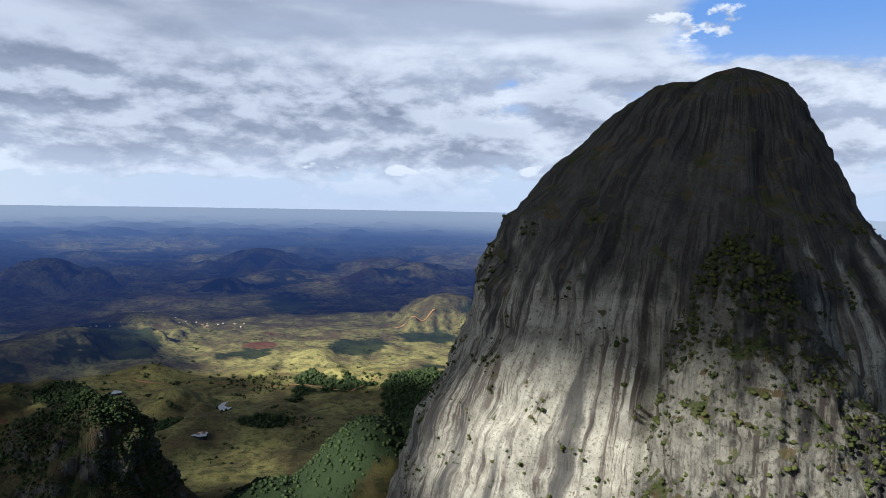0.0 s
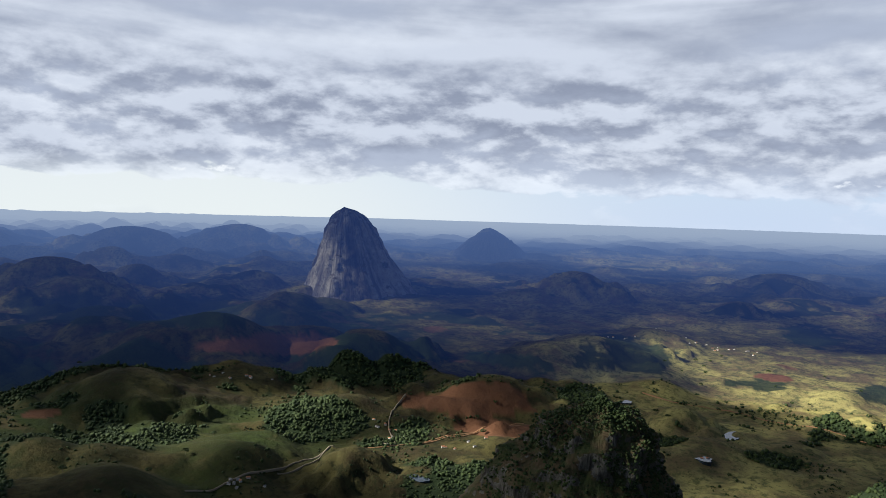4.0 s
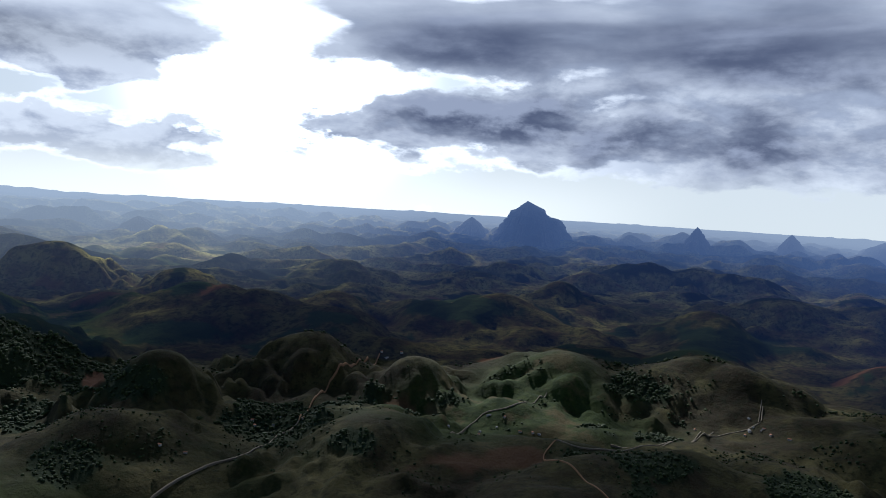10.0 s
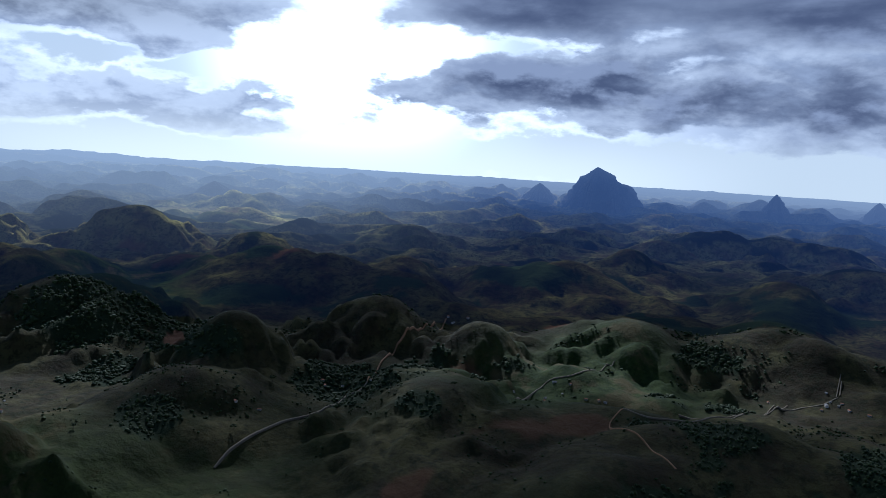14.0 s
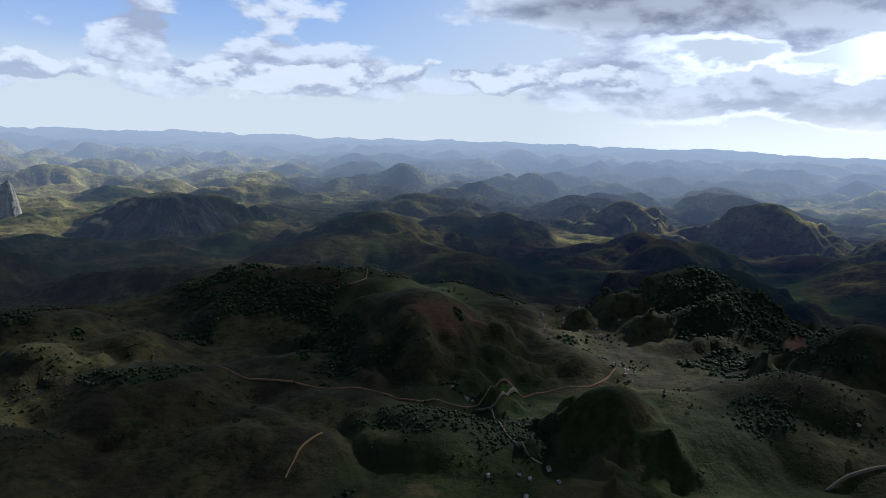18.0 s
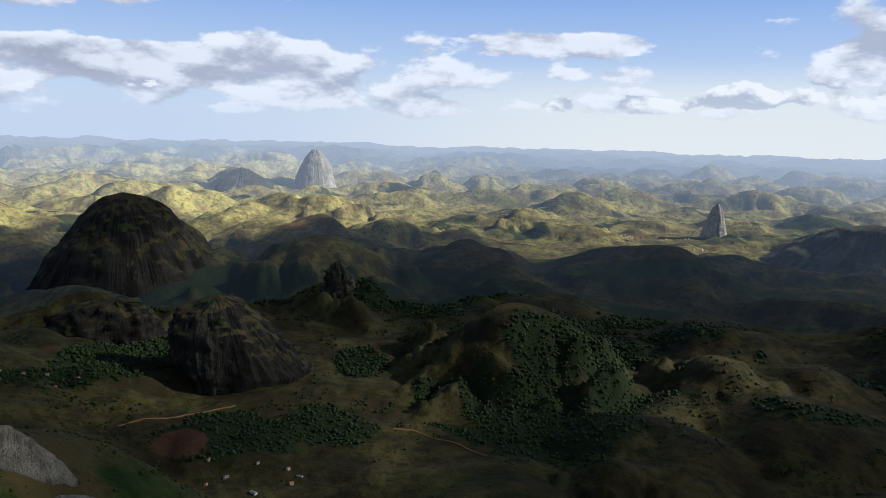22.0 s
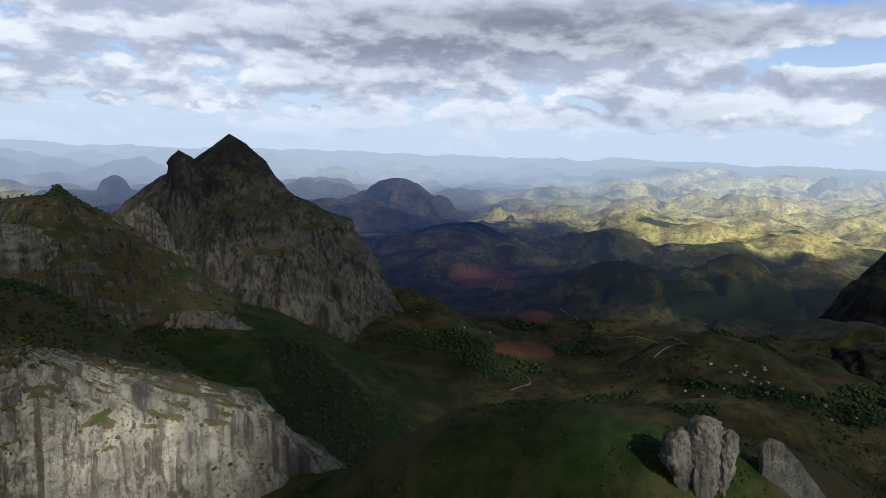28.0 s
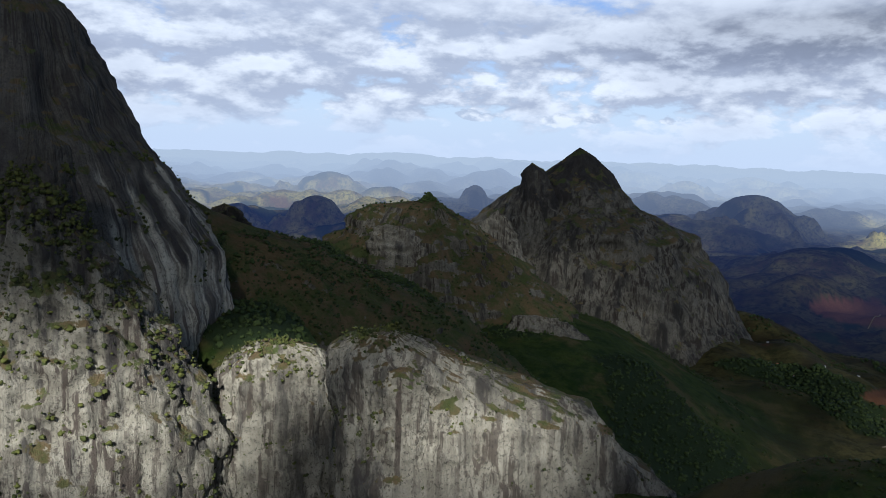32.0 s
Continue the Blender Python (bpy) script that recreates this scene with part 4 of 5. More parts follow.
for r_, left_, right_ in ((985, [(-47.8, -6.2), (-46.9, -6.6), (-46.4, -7.9), (-46.8, -9.0)], [(-47.8, -6.2), (-49.8, -6.6), (-51.0, -8.0), (-51.4, -9.4)]),
                          (935, [(-60.0, -12.9), (-58.5, -13.1), (-57.8, -14.0)], [(-60.0, -12.9), (-62.5, -13.4), (-64.2, -14.4)]),
                          (1290, [(-56.6, -4.8), (-55.4, -5.8), (-55.0, -7.6)], [(-56.6, -4.8), (-57.6, -5.8), (-58.6, -8.0)])):
    under(peak("rock_slab", r_, left_, right_, "pale bare rock slab", depth=0.35, back=0.4, mat=GRANITE_SLAB, rings=50, spokes=80, ribs=2.4, seed=r_ / 50.0, foot=right_[-1][1] - 1.5), "brown_ridge")
under(peak("rock_flake", 307, [(-49.6, -17.4), (-48.4, -17.8), (-47.7, -19.0), (-48.2, -23.0)], [(-49.6, -17.4), (-51.0, -18.0), (-51.6, -20.0), (-51.2, -23.4)],
           "dark flake above an ochre overhang", depth=0.5, mat=GRANITE_BUTTRESS, rings=60, spokes=90, ribs=0.6, seed=16.0, foot=-27), "pale_dome")
peak("rock_knob", 900, [(-35.4, -4.8), (-34.6, -5.2), (-34.3, -6.1)], [(-35.4, -4.8), (-36.4, -5.3), (-37.4, -6.7)],
     "dark rounded rock knob on the ridge", depth=0.9, mat=GRANITE_SHADED, rings=40, spokes=60, foot=-9)
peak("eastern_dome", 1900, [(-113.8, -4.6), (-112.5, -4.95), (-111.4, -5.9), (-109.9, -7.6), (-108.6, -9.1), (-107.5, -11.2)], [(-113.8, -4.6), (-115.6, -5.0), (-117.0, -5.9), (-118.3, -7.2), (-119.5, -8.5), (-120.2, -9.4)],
     "rounded granite dome above the valley, darkened as in shade", depth=0.8, mat=GRANITE_SHADED, rings=90, spokes=150, ribs=3.5, foot=-14)
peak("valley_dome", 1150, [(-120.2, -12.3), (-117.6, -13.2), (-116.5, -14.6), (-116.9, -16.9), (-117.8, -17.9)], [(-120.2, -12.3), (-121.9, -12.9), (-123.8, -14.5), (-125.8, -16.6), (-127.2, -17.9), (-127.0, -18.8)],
     "low granite dome with white streaks in the valley, darkened as in shade", depth=0.9, mat=GRANITE_SHADED, rings=90, spokes=150, ribs=2.6, foot=-22)
peak("valley_slab", 1560, [(-129.5, -9.8), (-128.6, -10.7), (-128.2, -12.3)], [(-129.5, -9.8), (-130.5, -11.1), (-130.9, -12.7)],
     "grey granite slab on a hillside", depth=0.5, mat=GRANITE_CLIFF, rings=50, spokes=70, ribs=4.0, foot=-16)
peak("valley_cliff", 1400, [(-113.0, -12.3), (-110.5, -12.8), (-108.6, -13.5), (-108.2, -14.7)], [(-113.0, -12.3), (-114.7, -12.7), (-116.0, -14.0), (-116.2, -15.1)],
     "dark granite cliff with a wooded top", depth=0.5, mat=GRANITE_SHADED, rings=50, spokes=90, ribs=5.0, foot=-17)
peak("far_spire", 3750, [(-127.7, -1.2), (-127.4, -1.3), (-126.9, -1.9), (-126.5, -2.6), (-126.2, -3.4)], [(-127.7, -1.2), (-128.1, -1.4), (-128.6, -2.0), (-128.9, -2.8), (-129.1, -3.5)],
     "pale sunlit granite spire with haze painted on", depth=0.8, rings=50, spokes=80, ribs=0.7, foot=-5, mat=GRANITE_SUNNY)
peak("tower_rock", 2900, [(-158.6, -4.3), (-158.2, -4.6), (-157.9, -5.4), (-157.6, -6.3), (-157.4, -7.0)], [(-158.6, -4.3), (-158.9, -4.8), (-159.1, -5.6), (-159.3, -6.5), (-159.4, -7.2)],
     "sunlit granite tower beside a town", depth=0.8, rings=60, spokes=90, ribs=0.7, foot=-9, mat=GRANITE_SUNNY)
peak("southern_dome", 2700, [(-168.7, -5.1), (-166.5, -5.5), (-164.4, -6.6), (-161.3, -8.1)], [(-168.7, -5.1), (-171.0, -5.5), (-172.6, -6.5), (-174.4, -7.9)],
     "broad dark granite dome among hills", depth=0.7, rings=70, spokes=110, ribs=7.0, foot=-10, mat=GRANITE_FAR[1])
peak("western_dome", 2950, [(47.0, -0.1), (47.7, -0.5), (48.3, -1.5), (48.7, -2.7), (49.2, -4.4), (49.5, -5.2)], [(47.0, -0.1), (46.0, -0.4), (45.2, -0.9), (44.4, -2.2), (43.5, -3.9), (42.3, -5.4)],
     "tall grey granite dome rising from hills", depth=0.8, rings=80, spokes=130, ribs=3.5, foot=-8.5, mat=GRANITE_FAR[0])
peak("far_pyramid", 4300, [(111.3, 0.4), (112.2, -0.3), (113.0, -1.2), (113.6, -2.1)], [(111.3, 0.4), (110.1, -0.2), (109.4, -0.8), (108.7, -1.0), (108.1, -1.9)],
     "pyramid-shaped far rock with blue backlit haze painted on", depth=0.8, rings=50, spokes=80, ribs=8.0, foot=-4, mat=GRANITE_FAR[1])
peak("wooded_rock", 720, [(26.4, -14.2), (29.3, -15.2), (31.1, -16.2), (32.4, -17.7), (34.1, -18.7), (36.7, -21.8)], [(26.4, -14.2), (23.9, -14.9), (22.5, -16.6), (21.5, -19.1), (19.6, -21.8)],
     "rocky hill covered with dark scrub forest", depth=0.8, mat=GRANITE_TURF, rings=90, spokes=150, ribs=4.0, foot=-28)

peak("split_boulder", 251, [(-100.2, -19.3), (-99.5, -19.7), (-99.3, -21.4), (-99.6, -23.9), (-100.0, -24.7)], [(-100.2, -19.3), (-101.2, -19.6), (-101.5, -21.3), (-101.5, -23.8), (-101.4, -24.5)],
     "tall pale boulder split by a dark crack", depth=0.9, rings=40, spokes=60, ribs=0.4, mat=GRANITE_BOULDER, category="boulder", seed=2.0, swell=1.3, foot=-26)
peak("split_boulder", 251, [(-102.1, -19.9), (-101.7, -20.2), (-101.6, -21.7), (-101.6, -23.8)], [(-102.1, -19.9), (-102.7, -20.2), (-102.9, -21.4), (-102.7, -23.1), (-102.3, -24.0)],
     "narrow pale boulder beside a larger one", depth=1.2, rings=40, spokes=50, ribs=0.35, mat=GRANITE_BOULDER, category="boulder", seed=3.0, foot=-26)
peak("flank_boulder", 250, [(-98.6, -20.3), (-97.8, -21.0), (-97.5, -22.6), (-98.6, -24.0)], [(-98.6, -20.3), (-99.5, -20.6), (-99.7, -23.9)],
     "weathered grey boulder leaning on the split one", depth=1.0, rings=30, spokes=40, ribs=0.4, mat=GRANITE_BOULDER, category="boulder", seed=5.0, swell=1.35, foot=-25)
peak("slab_boulder", 269, [(-104.9, -20.1), (-104.1, -20.7), (-104.5, -22.2), (-106.7, -23.4), (-109.5, -25.0)], [(-104.9, -20.1), (-105.8, -20.2), (-107.5, -21.7), (-109.4, -24.0), (-110.9, -25.4)],
     "long sloping granite slab on the green slope", depth=0.4, rings=40, spokes=60, ribs=0.4, mat=GRANITE_BOULDER, category="boulder", seed=6.0, foot=-27)
peak("low_boulder", 240, [(-108.6, -25.3), (-107.8, -25.8), (-107.6, -26.6)], [(-108.6, -25.3), (-110.0, -25.6), (-111.2, -26.1)],
     "low grey boulder in the grass", depth=0.8, rings=20, spokes=30, ribs=0.35, mat=GRANITE_BOULDER, category="boulder", seed=7.0, foot=-30)



def far_peak(top, half, drop, r, haze, label="small far rock peak with blue haze painted on"):
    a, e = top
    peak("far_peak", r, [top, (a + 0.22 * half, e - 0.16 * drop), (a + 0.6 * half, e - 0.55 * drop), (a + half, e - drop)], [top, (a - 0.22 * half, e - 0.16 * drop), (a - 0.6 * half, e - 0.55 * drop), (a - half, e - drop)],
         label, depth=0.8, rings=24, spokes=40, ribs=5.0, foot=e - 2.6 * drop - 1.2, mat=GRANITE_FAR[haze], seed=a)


far_peak((92.1, -0.9), 0.6, 0.7, 4400, 2)
far_peak((80.4, -0.7), 1.1, 1.0, 4300, 1)
far_peak((83.0, -1.0), 1.6, 0.8, 4400, 2)
far_peak((86.0, -0.9), 1.6, 0.7, 4500, 2)
far_peak((76.0, -1.0), 2.2, 0.7, 4200, 1)
far_peak((98.5, -0.8), 0.6, 0.8, 4300, 1)
far_peak((137.4, -2.5), 1.3, 0.6, 4400, 2)
far_peak((115.6, -1.1), 1.0, 0.8, 4400, 2)
far_peak((140.7, -2.4), 1.4, 0.8, 4000, 1)
far_peak((144.8, -2.3), 0.7, 0.6, 4300, 2)
far_peak((158.7, -2.0), 1.8, 1.0, 4100, 2)
far_peak((155.6, -1.8), 2.4, 1.0, 4200, 2)
far_peak((153.2, -2.0), 1.8, 0.9, 4200, 2)
far_peak((140.6, -2.4), 1.2, 0.7, 4000, 1)
far_peak((173.6, -2.8), 1.6, 1.3, 3600, 1)
far_peak((165.3, -3.1), 1.6, 1.0, 3600, 1)
far_peak((158.3, -1.8), 1.8, 1.3, 4200, 2)
far_peak((161.2, -1.8), 2.0, 1.3, 4200, 2)
far_peak((164.5, -1.2), 3.5, 1.3, 4400, 2)
far_peak((155.1, -1.8), 2.0, 1.2, 4200, 2)
far_peak((-106.8, -1.4), 1.6, 1.5, 4300, 2)
far_peak((-129.9, -1.5), 1.6, 1.4, 4450, 2)
far_peak((-118.2, -2.5), 1.2, 0.8, 4200, 2)
far_peak((-122.2, -2.7), 3.2, 1.8, 3700, 1)
far_peak((-137.0, -2.6), 1.6, 1.3, 3900, 1)
far_peak((-54.6, -2.9), 2.2, 2.4, 3600, 1)
far_peak((-51.2, -1.9), 1.2, 0.8, 4200, 2)
far_peak((35.5, -1.4), 2.2, 1.4, 4000, 1)


# ---- finding places on the land ----
def ground_at(az, el, start=150.0):
    """Where the line of sight at (azimuth, elevation) meets the land: x, y, z before the far land is drawn in."""
    r = np.geomspace(start, 20000, 1500)
    x, y = polar(az, r)
    z = relief(x, y)
    below = np.nonzero(EYE + r * math.tan(radians(el)) <= z)[0]
    i = below[0] if len(below) else len(r) - 1
    return float(x[i]), float(y[i]), float(z[i])


def drawn(x, y, z):
    """The built place of points of the land."""
    r = np.hypot(x, y)
    k = squash(r) / r
    return x * k, y * k, EYE + (z - EYE) * k, k


def part(name, bm, mat, parent=None, label=""):
    me = bpy.data.meshes.new(name)
    bm.to_mesh(me)
    bm.free()
    me.materials.append(mat)
    ob = new(name, me)
    ob.parent = parent
    return tagged(ob, label) if label else ob


# ---- roads ----
DIRT = plain("dirt_road", (0.26, 0.135, 0.060), 0.95, 0.25, 0.05)
GRAVEL = plain("pale_road", (0.17, 0.135, 0.090), 0.9, 0.25, 0.05)


def road(places, wide, mat, label):
    """A road draped over the land along a smooth line through the places."""
    pts = np.array([ground_at(*p)[:2] for p in places])
    gaps = np.nonzero(np.hypot(*np.diff(pts, axis=0).T) > 330)[0]
    runs = np.split(pts, gaps + 1)
    pts = max(runs, key=len)
    if len(pts) < 2:
        return
    steps = []
    for i in range(len(pts) - 1):
        a, b, c, d = pts[max(i - 1, 0)], pts[i], pts[i + 1], pts[min(i + 2, len(pts) - 1)]
        k = max(4, min(60, int(np.hypot(*(c - b)) / 9)))
        t = np.linspace(0, 1, k, endpoint=False)[:, None]
        steps.append(0.5 * (2 * b + (c - a) * t + (2 * a - 5 * b + 4 * c - d) * t ** 2 + (3 * b - a - 3 * c + d) * t ** 3))
    line = np.concatenate(steps + [pts[-1:]])
    way = np.gradient(line, axis=0)
    way /= np.linalg.norm(way, axis=1)[:, None] + 1e-9
    side = np.stack([-way[:, 1], way[:, 0]], -1)
    far = np.clip(np.hypot(*line.T) / 1600, 1, 3)[:, None]
    wob = (1 + 0.25 * perlin(line[:, 0] / 25, line[:, 1] / 25))[:, None]
    cols = [line + side * wide * 0.29 * far * wob * f for f in (-0.62, -0.5, 0, 0.5, 0.62)]
    grid = []
    for i, q in enumerate(cols):
        z = np.max([relief(*(q + side * o).T) for o in (-4, 0, 4)], axis=0) + (0.9 if i in (1, 2, 3) else -1.5)
        x, y, zz, k = drawn(q[:, 0], q[:, 1], z)
        grid.append(np.stack([x, y, zz], -1))
    me = mesh_grid("road", np.stack(grid, 1).reshape(-1, 3), len(line), 5, False)
    me.materials.append(mat)
    tagged(new("road", me), label, "road", kind="structure")


ORANGE, PALE = "orange dirt road winding over the pasture", "pale gravel road along the valley"
road([(122.3, -12.4), (124.1, -13.2), (125.6, -14.0), (126.3, -15.1), (127.5, -16.3), (128.4, -17.5)], 7, DIRT, ORANGE)
road([(128.4, -17.5), (131.7, -19.5), (134.3, -20.4), (137.3, -21.5), (139.0, -22.5), (140.2, -23.7)], 7, GRAVEL, PALE)
road([(107.8, -17.8), (105.2, -18.2), (101.1, -17.4), (96.6, -16.0), (93.1, -14.5)], 6, GRAVEL, PALE)
road([(107.8, -17.8), (108.7, -19.4), (106.8, -19.4), (104.5, -20.8), (103.4, -21.5)], 5, DIRT, ORANGE)
road([(-172.1, -18.3), (-177.8, -19.8), (176.2, -20.4), (171.1, -21.2), (166.3, -20.7), (161.4, -20.1), (157.6, -19.2), (156.0, -17.8)], 6, DIRT, ORANGE)
road([(167.1, -21.8), (165.4, -21.3), (163.6, -20.4)], 6, GRAVEL, PALE)
road([(165.8, -21.6), (164.0, -23.7), (161.3, -25.4)], 5, GRAVEL, PALE)
road([(176.2, -11.0), (176.6, -11.9), (178.6, -12.6)], 5, DIRT, ORANGE)
road([(179.7, -23.6), (-178.7, -24.5), (-178.0, -25.6), (-177.3, -26.8)], 5, DIRT, ORANGE)
road([(23.3, -13.5), (20.7, -14.0), (15.8, -14.3), (9.8, -14.7), (6.2, -14.7), (2.2, -13.4)], 7, DIRT, ORANGE)
road([(40.2, -18.2), (35.9, -17.2), (30.8, -16.4)], 7, DIRT, ORANGE)
road([(51.8, -20.5), (48.1, -18.9), (44.3, -18.4), (42.6, -18.4), (43.1, -17.0), (42.7, -15.8), (41.8, -14.8)], 6, GRAVEL, PALE)
road([(3.6, -10.2), (1.8, -9.5), (0.5, -8.8)], 6, DIRT, ORANGE)
road([(86.9, -18.8), (83.7, -20.0), (80.0, -20.8), (74.8, -21.5), (73.9, -22.1)], 7, GRAVEL, PALE)
road([(85.0, -18.0), (81.3, -18.6), (79.5, -19.9)], 5, DIRT, ORANGE)
road([(81.3, -17.5), (78.4, -16.7), (74.7, -16.8)], 5, DIRT, ORANGE)
road([(81.3, -17.8), (77.7, -18.9)], 5, DIRT, ORANGE)
road([(48.1, -18.8), (42.4, -18.5), (37.8, -17.8), (32.3, -16.5)], 6, DIRT, ORANGE)
road([(58.7, -21.1), (50.2, -19.6), (48.1, -18.8)], 6, GRAVEL, PALE)
road([(76.8, -10.5), (77.7, -9.5), (79.4, -7.8)], 5, GRAVEL, PALE)
road([(93.1, -13.0), (93.2, -14.5)], 5, GRAVEL, PALE)
road([(-88.8, -12.5), (-90.6, -13.6), (-93.4, -14.4), (-96.1, -14.4), (-98.4, -14.4)], 5, GRAVEL, PALE)
road([(-96.2, -15.6), (-97.5, -14.6), (-98.8, -14.4)], 5, GRAVEL, PALE)
road([(-83.5, -11.4), (-85.0, -10.1)], 5, GRAVEL, PALE)
road([(-85.2, -19.0), (-86.7, -18.4), (-86.1, -17.7), (-85.0, -17.2)], 4, GRAVEL, PALE)
road([(-112.8, -21.3), (-115.3, -21.1), (-118.2, -21.1), (-121.4, -20.7)], 5, DIRT, ORANGE)
road([(-134.1, -22.9), (-136.4, -23.2), (-139.2, -23.8), (-142.0, -24.7)], 5, DIRT, ORANGE)
road([(116.3, -18.1), (114.1, -16.8), (111.5, -15.7), (108.8, -14.5)], 5, GRAVEL, PALE)
road([(103.6, -17.8), (99.6, -17.0), (96.2, -15.7)], 6, GRAVEL, PALE)
road([(93.0, -13.4), (93.0, -14.4)], 6, GRAVEL, PALE)


# ---- woods and scrub ----
def make_leaf(name, dark, light):
    m, n, out = material(name)
    geo = n.add("ShaderNodeNewGeometry")
    f = n.math("ADD", n.math("MULTIPLY", geo.outputs["Random Per Island"], 0.7), n.math("MULTIPLY", n.noise(geo.outputs["Position"], 0.5, 4.0), 0.3))
    b = n.add("ShaderNodeBsdfPrincipled")
    n.put(b.inputs["Base Color"], n.mix(f, rgb(*dark), rgb(*light))), n.put(b.inputs["Roughness"], 0.8), n.put(b.inputs["Specular IOR Level"], 0.2)
    n.put(out.inputs[0], b)
    return m


LEAF = make_leaf("forest_leaves", (0.012, 0.024, 0.007), (0.042, 0.060, 0.015))
BRACKEN = make_leaf("bracken_leaves", (0.014, 0.024, 0.005), (0.050, 0.062, 0.012))
SHRUB = make_leaf("shrub_leaves", (0.016, 0.024, 0.006), (0.075, 0.080, 0.018))


def crown_shape(level):
    bm = bmesh.new()
    bmesh.ops.create_icosphere(bm, subdivisions=level, radius=1.0)
    v = np.array([q.co[:] for q in bm.verts])
    f = np.array([[q.index for q in p.verts] for p in bm.faces])
    bm.free()
    return v, f


def crowns(name, places, sizes, level, mat, label, category, tall=0.9, seed=1):
    """Many leafy clumps as one mesh."""
    rng = np.random.RandomState(seed)
    v, f = crown_shape(level)
    k = len(places)
    wob = rng.uniform(0.40, 1.45, (k, len(v), 1))
    pts = v[None] * wob * sizes[:, None, None] * np.array([1, 1, tall]) + places[:, None, :] + np.array([0, 0, 0.45]) * sizes[:, None, None]
    faces = (f[None] + (np.arange(k) * len(v))[:, None, None]).reshape(-1, 3)
    me = bpy.data.meshes.new(name)
    me.vertices.add(k * len(v)), me.loops.add(faces.size), me.polygons.add(len(faces))
    me.vertices.foreach_set("co", pts.astype(np.float32).ravel())
    me.loops.foreach_set("vertex_index", faces.astype(np.int32).ravel())
    me.polygons.foreach_set("loop_start", np.arange(0, faces.size, 3, dtype=np.int32))
    me.update(calc_edges=True)
    me.materials.append(mat)
    return tagged(new(name, me), label, category, kind="stuff")


def plant():
    rng = np.random.RandomState(3)
    az, r = rng.uniform(-180, 180, 400000), np.sqrt(rng.uniform(260 ** 2, 1600 ** 2, 400000))
    x, y = polar(az, r)
    z = relief(x, y)
    wood, soil, green, pale = cover(x, y, z)
    dip = np.degrees(np.arctan2(z - EYE, r))
    seen = dip > -30
    pick = (wood > 0.5) & seen & (rng.uniform(size=len(x)) < np.clip(1000 / r, 0.30, 0.80) * 0.72)
    close = pick & (r < 560)
    for name, mask, level in (("forest", close, 2), ("forest", pick & ~close, 1)):
        p = np.stack([x, y, z], -1)[mask]
        crowns(name, p, (1.2 + 2.4 * rng.uniform(0, 1, len(p)) ** 1.5) * np.clip(r[mask] / 1050, 0.8, 1.6), level, LEAF, "dense dark green forest on the hillsides", "forest", seed=level)
    lone = fbm(x / 140 + 3, y / 140 + 9, 4, 0.6)
    pick = (wood < 0.2) & (soil < 0.3) & seen & (lone > 0.17) & (rng.uniform(size=len(x)) < 0.22)
    p = np.stack([x, y, z], -1)[pick]
    crowns("scrub", p, (0.9 + 2.4 * rng.uniform(0, 1, len(p)) ** 2) * np.clip(r[pick] / 1300, 0.5, 1.5), 1, LEAF, "scattered dark bushes and trees on the pasture", "bushes", seed=9)
    # low bracken on the green mound
    az, r = rng.uniform(-135, -62, 16000), np.sqrt(rng.uniform(170 ** 2, 430 ** 2, 16000))
    x, y = polar(az, r)
    thick = fbm(x / 40 + 2, y / 40 + 6, 4, 0.6)
    pick = thick > rng.uniform(-0.25, 0.5, len(x))
    p = np.stack([x, y, relief(x, y)], -1)[pick]
    crowns("bracken", p, 0.25 + 0.75 * rng.uniform(0, 1, len(p)) ** 2, 1, BRACKEN, "low dark bracken tufts on the green mound", "bracken", 0.7, 12)


plant()


def cliff_shrubs(ob, count, low, high, seed, limit, ceiling=1000.0, mat=None):
    """Tufts that cling to the ledges of a rock."""
    rng = np.random.RandomState(seed)
    me = ob.data
    co, no = np.empty(len(me.vertices) * 3, np.float32), np.empty(len(me.vertices) * 3, np.float32)
    me.vertices.foreach_get("co", co), me.vertices.foreach_get("normal", no)
    co, no = co.reshape(-1, 3), no.reshape(-1, 3)
    mask = fbm(co[:, 0] / 26 + seed, co[:, 1] / 26, 4, 0.6, co[:, 2] / 18) + 0.25 * no[:, 2]
    toward = -(no[:, 0] * co[:, 0] + no[:, 1] * co[:, 1]) > -60
    ids = np.nonzero((mask > limit) & toward & (co[:, 2] > 120) & (co[:, 2] < ceiling))[0]
    ids = rng.choice(ids, min(count, len(ids)), replace=False)
    p = co[ids] + rng.normal(size=(len(ids), 3)) * 1.2
    crowns("cliff_shrubs", p.astype(float), low + (high - low) * rng.uniform(0, 1, len(ids)) ** 2, 1 if mat else 2, mat or SHRUB, "dark scrub forest on a rocky hill" if mat else "yellow-green shrubs clinging to the granite", "shrubs", 0.8, seed)


cliff_shrubs(bpy.data.objects["granite_mountain"], 1300, 0.5, 1.8, 3, 0.30, 395)
cliff_shrubs(bpy.data.objects["buttress"], 2600, 0.5, 1.7, 8, -0.02, 385)
cliff_shrubs(bpy.data.objects["pale_dome"], 900, 0.3, 1.0, 4, 0.30)
cliff_shrubs(bpy.data.objects["granite_slab"], 700, 0.4, 1.2, 5, 0.12)
cliff_shrubs(bpy.data.objects["wooded_rock"], 8000, 0.9, 2.2, 6, -0.05, 1000.0, LEAF)
cliff_shrubs(bpy.data.objects["turf_ridge"], 5200, 0.9, 2.3, 11, 0.0, 322.0, LEAF)
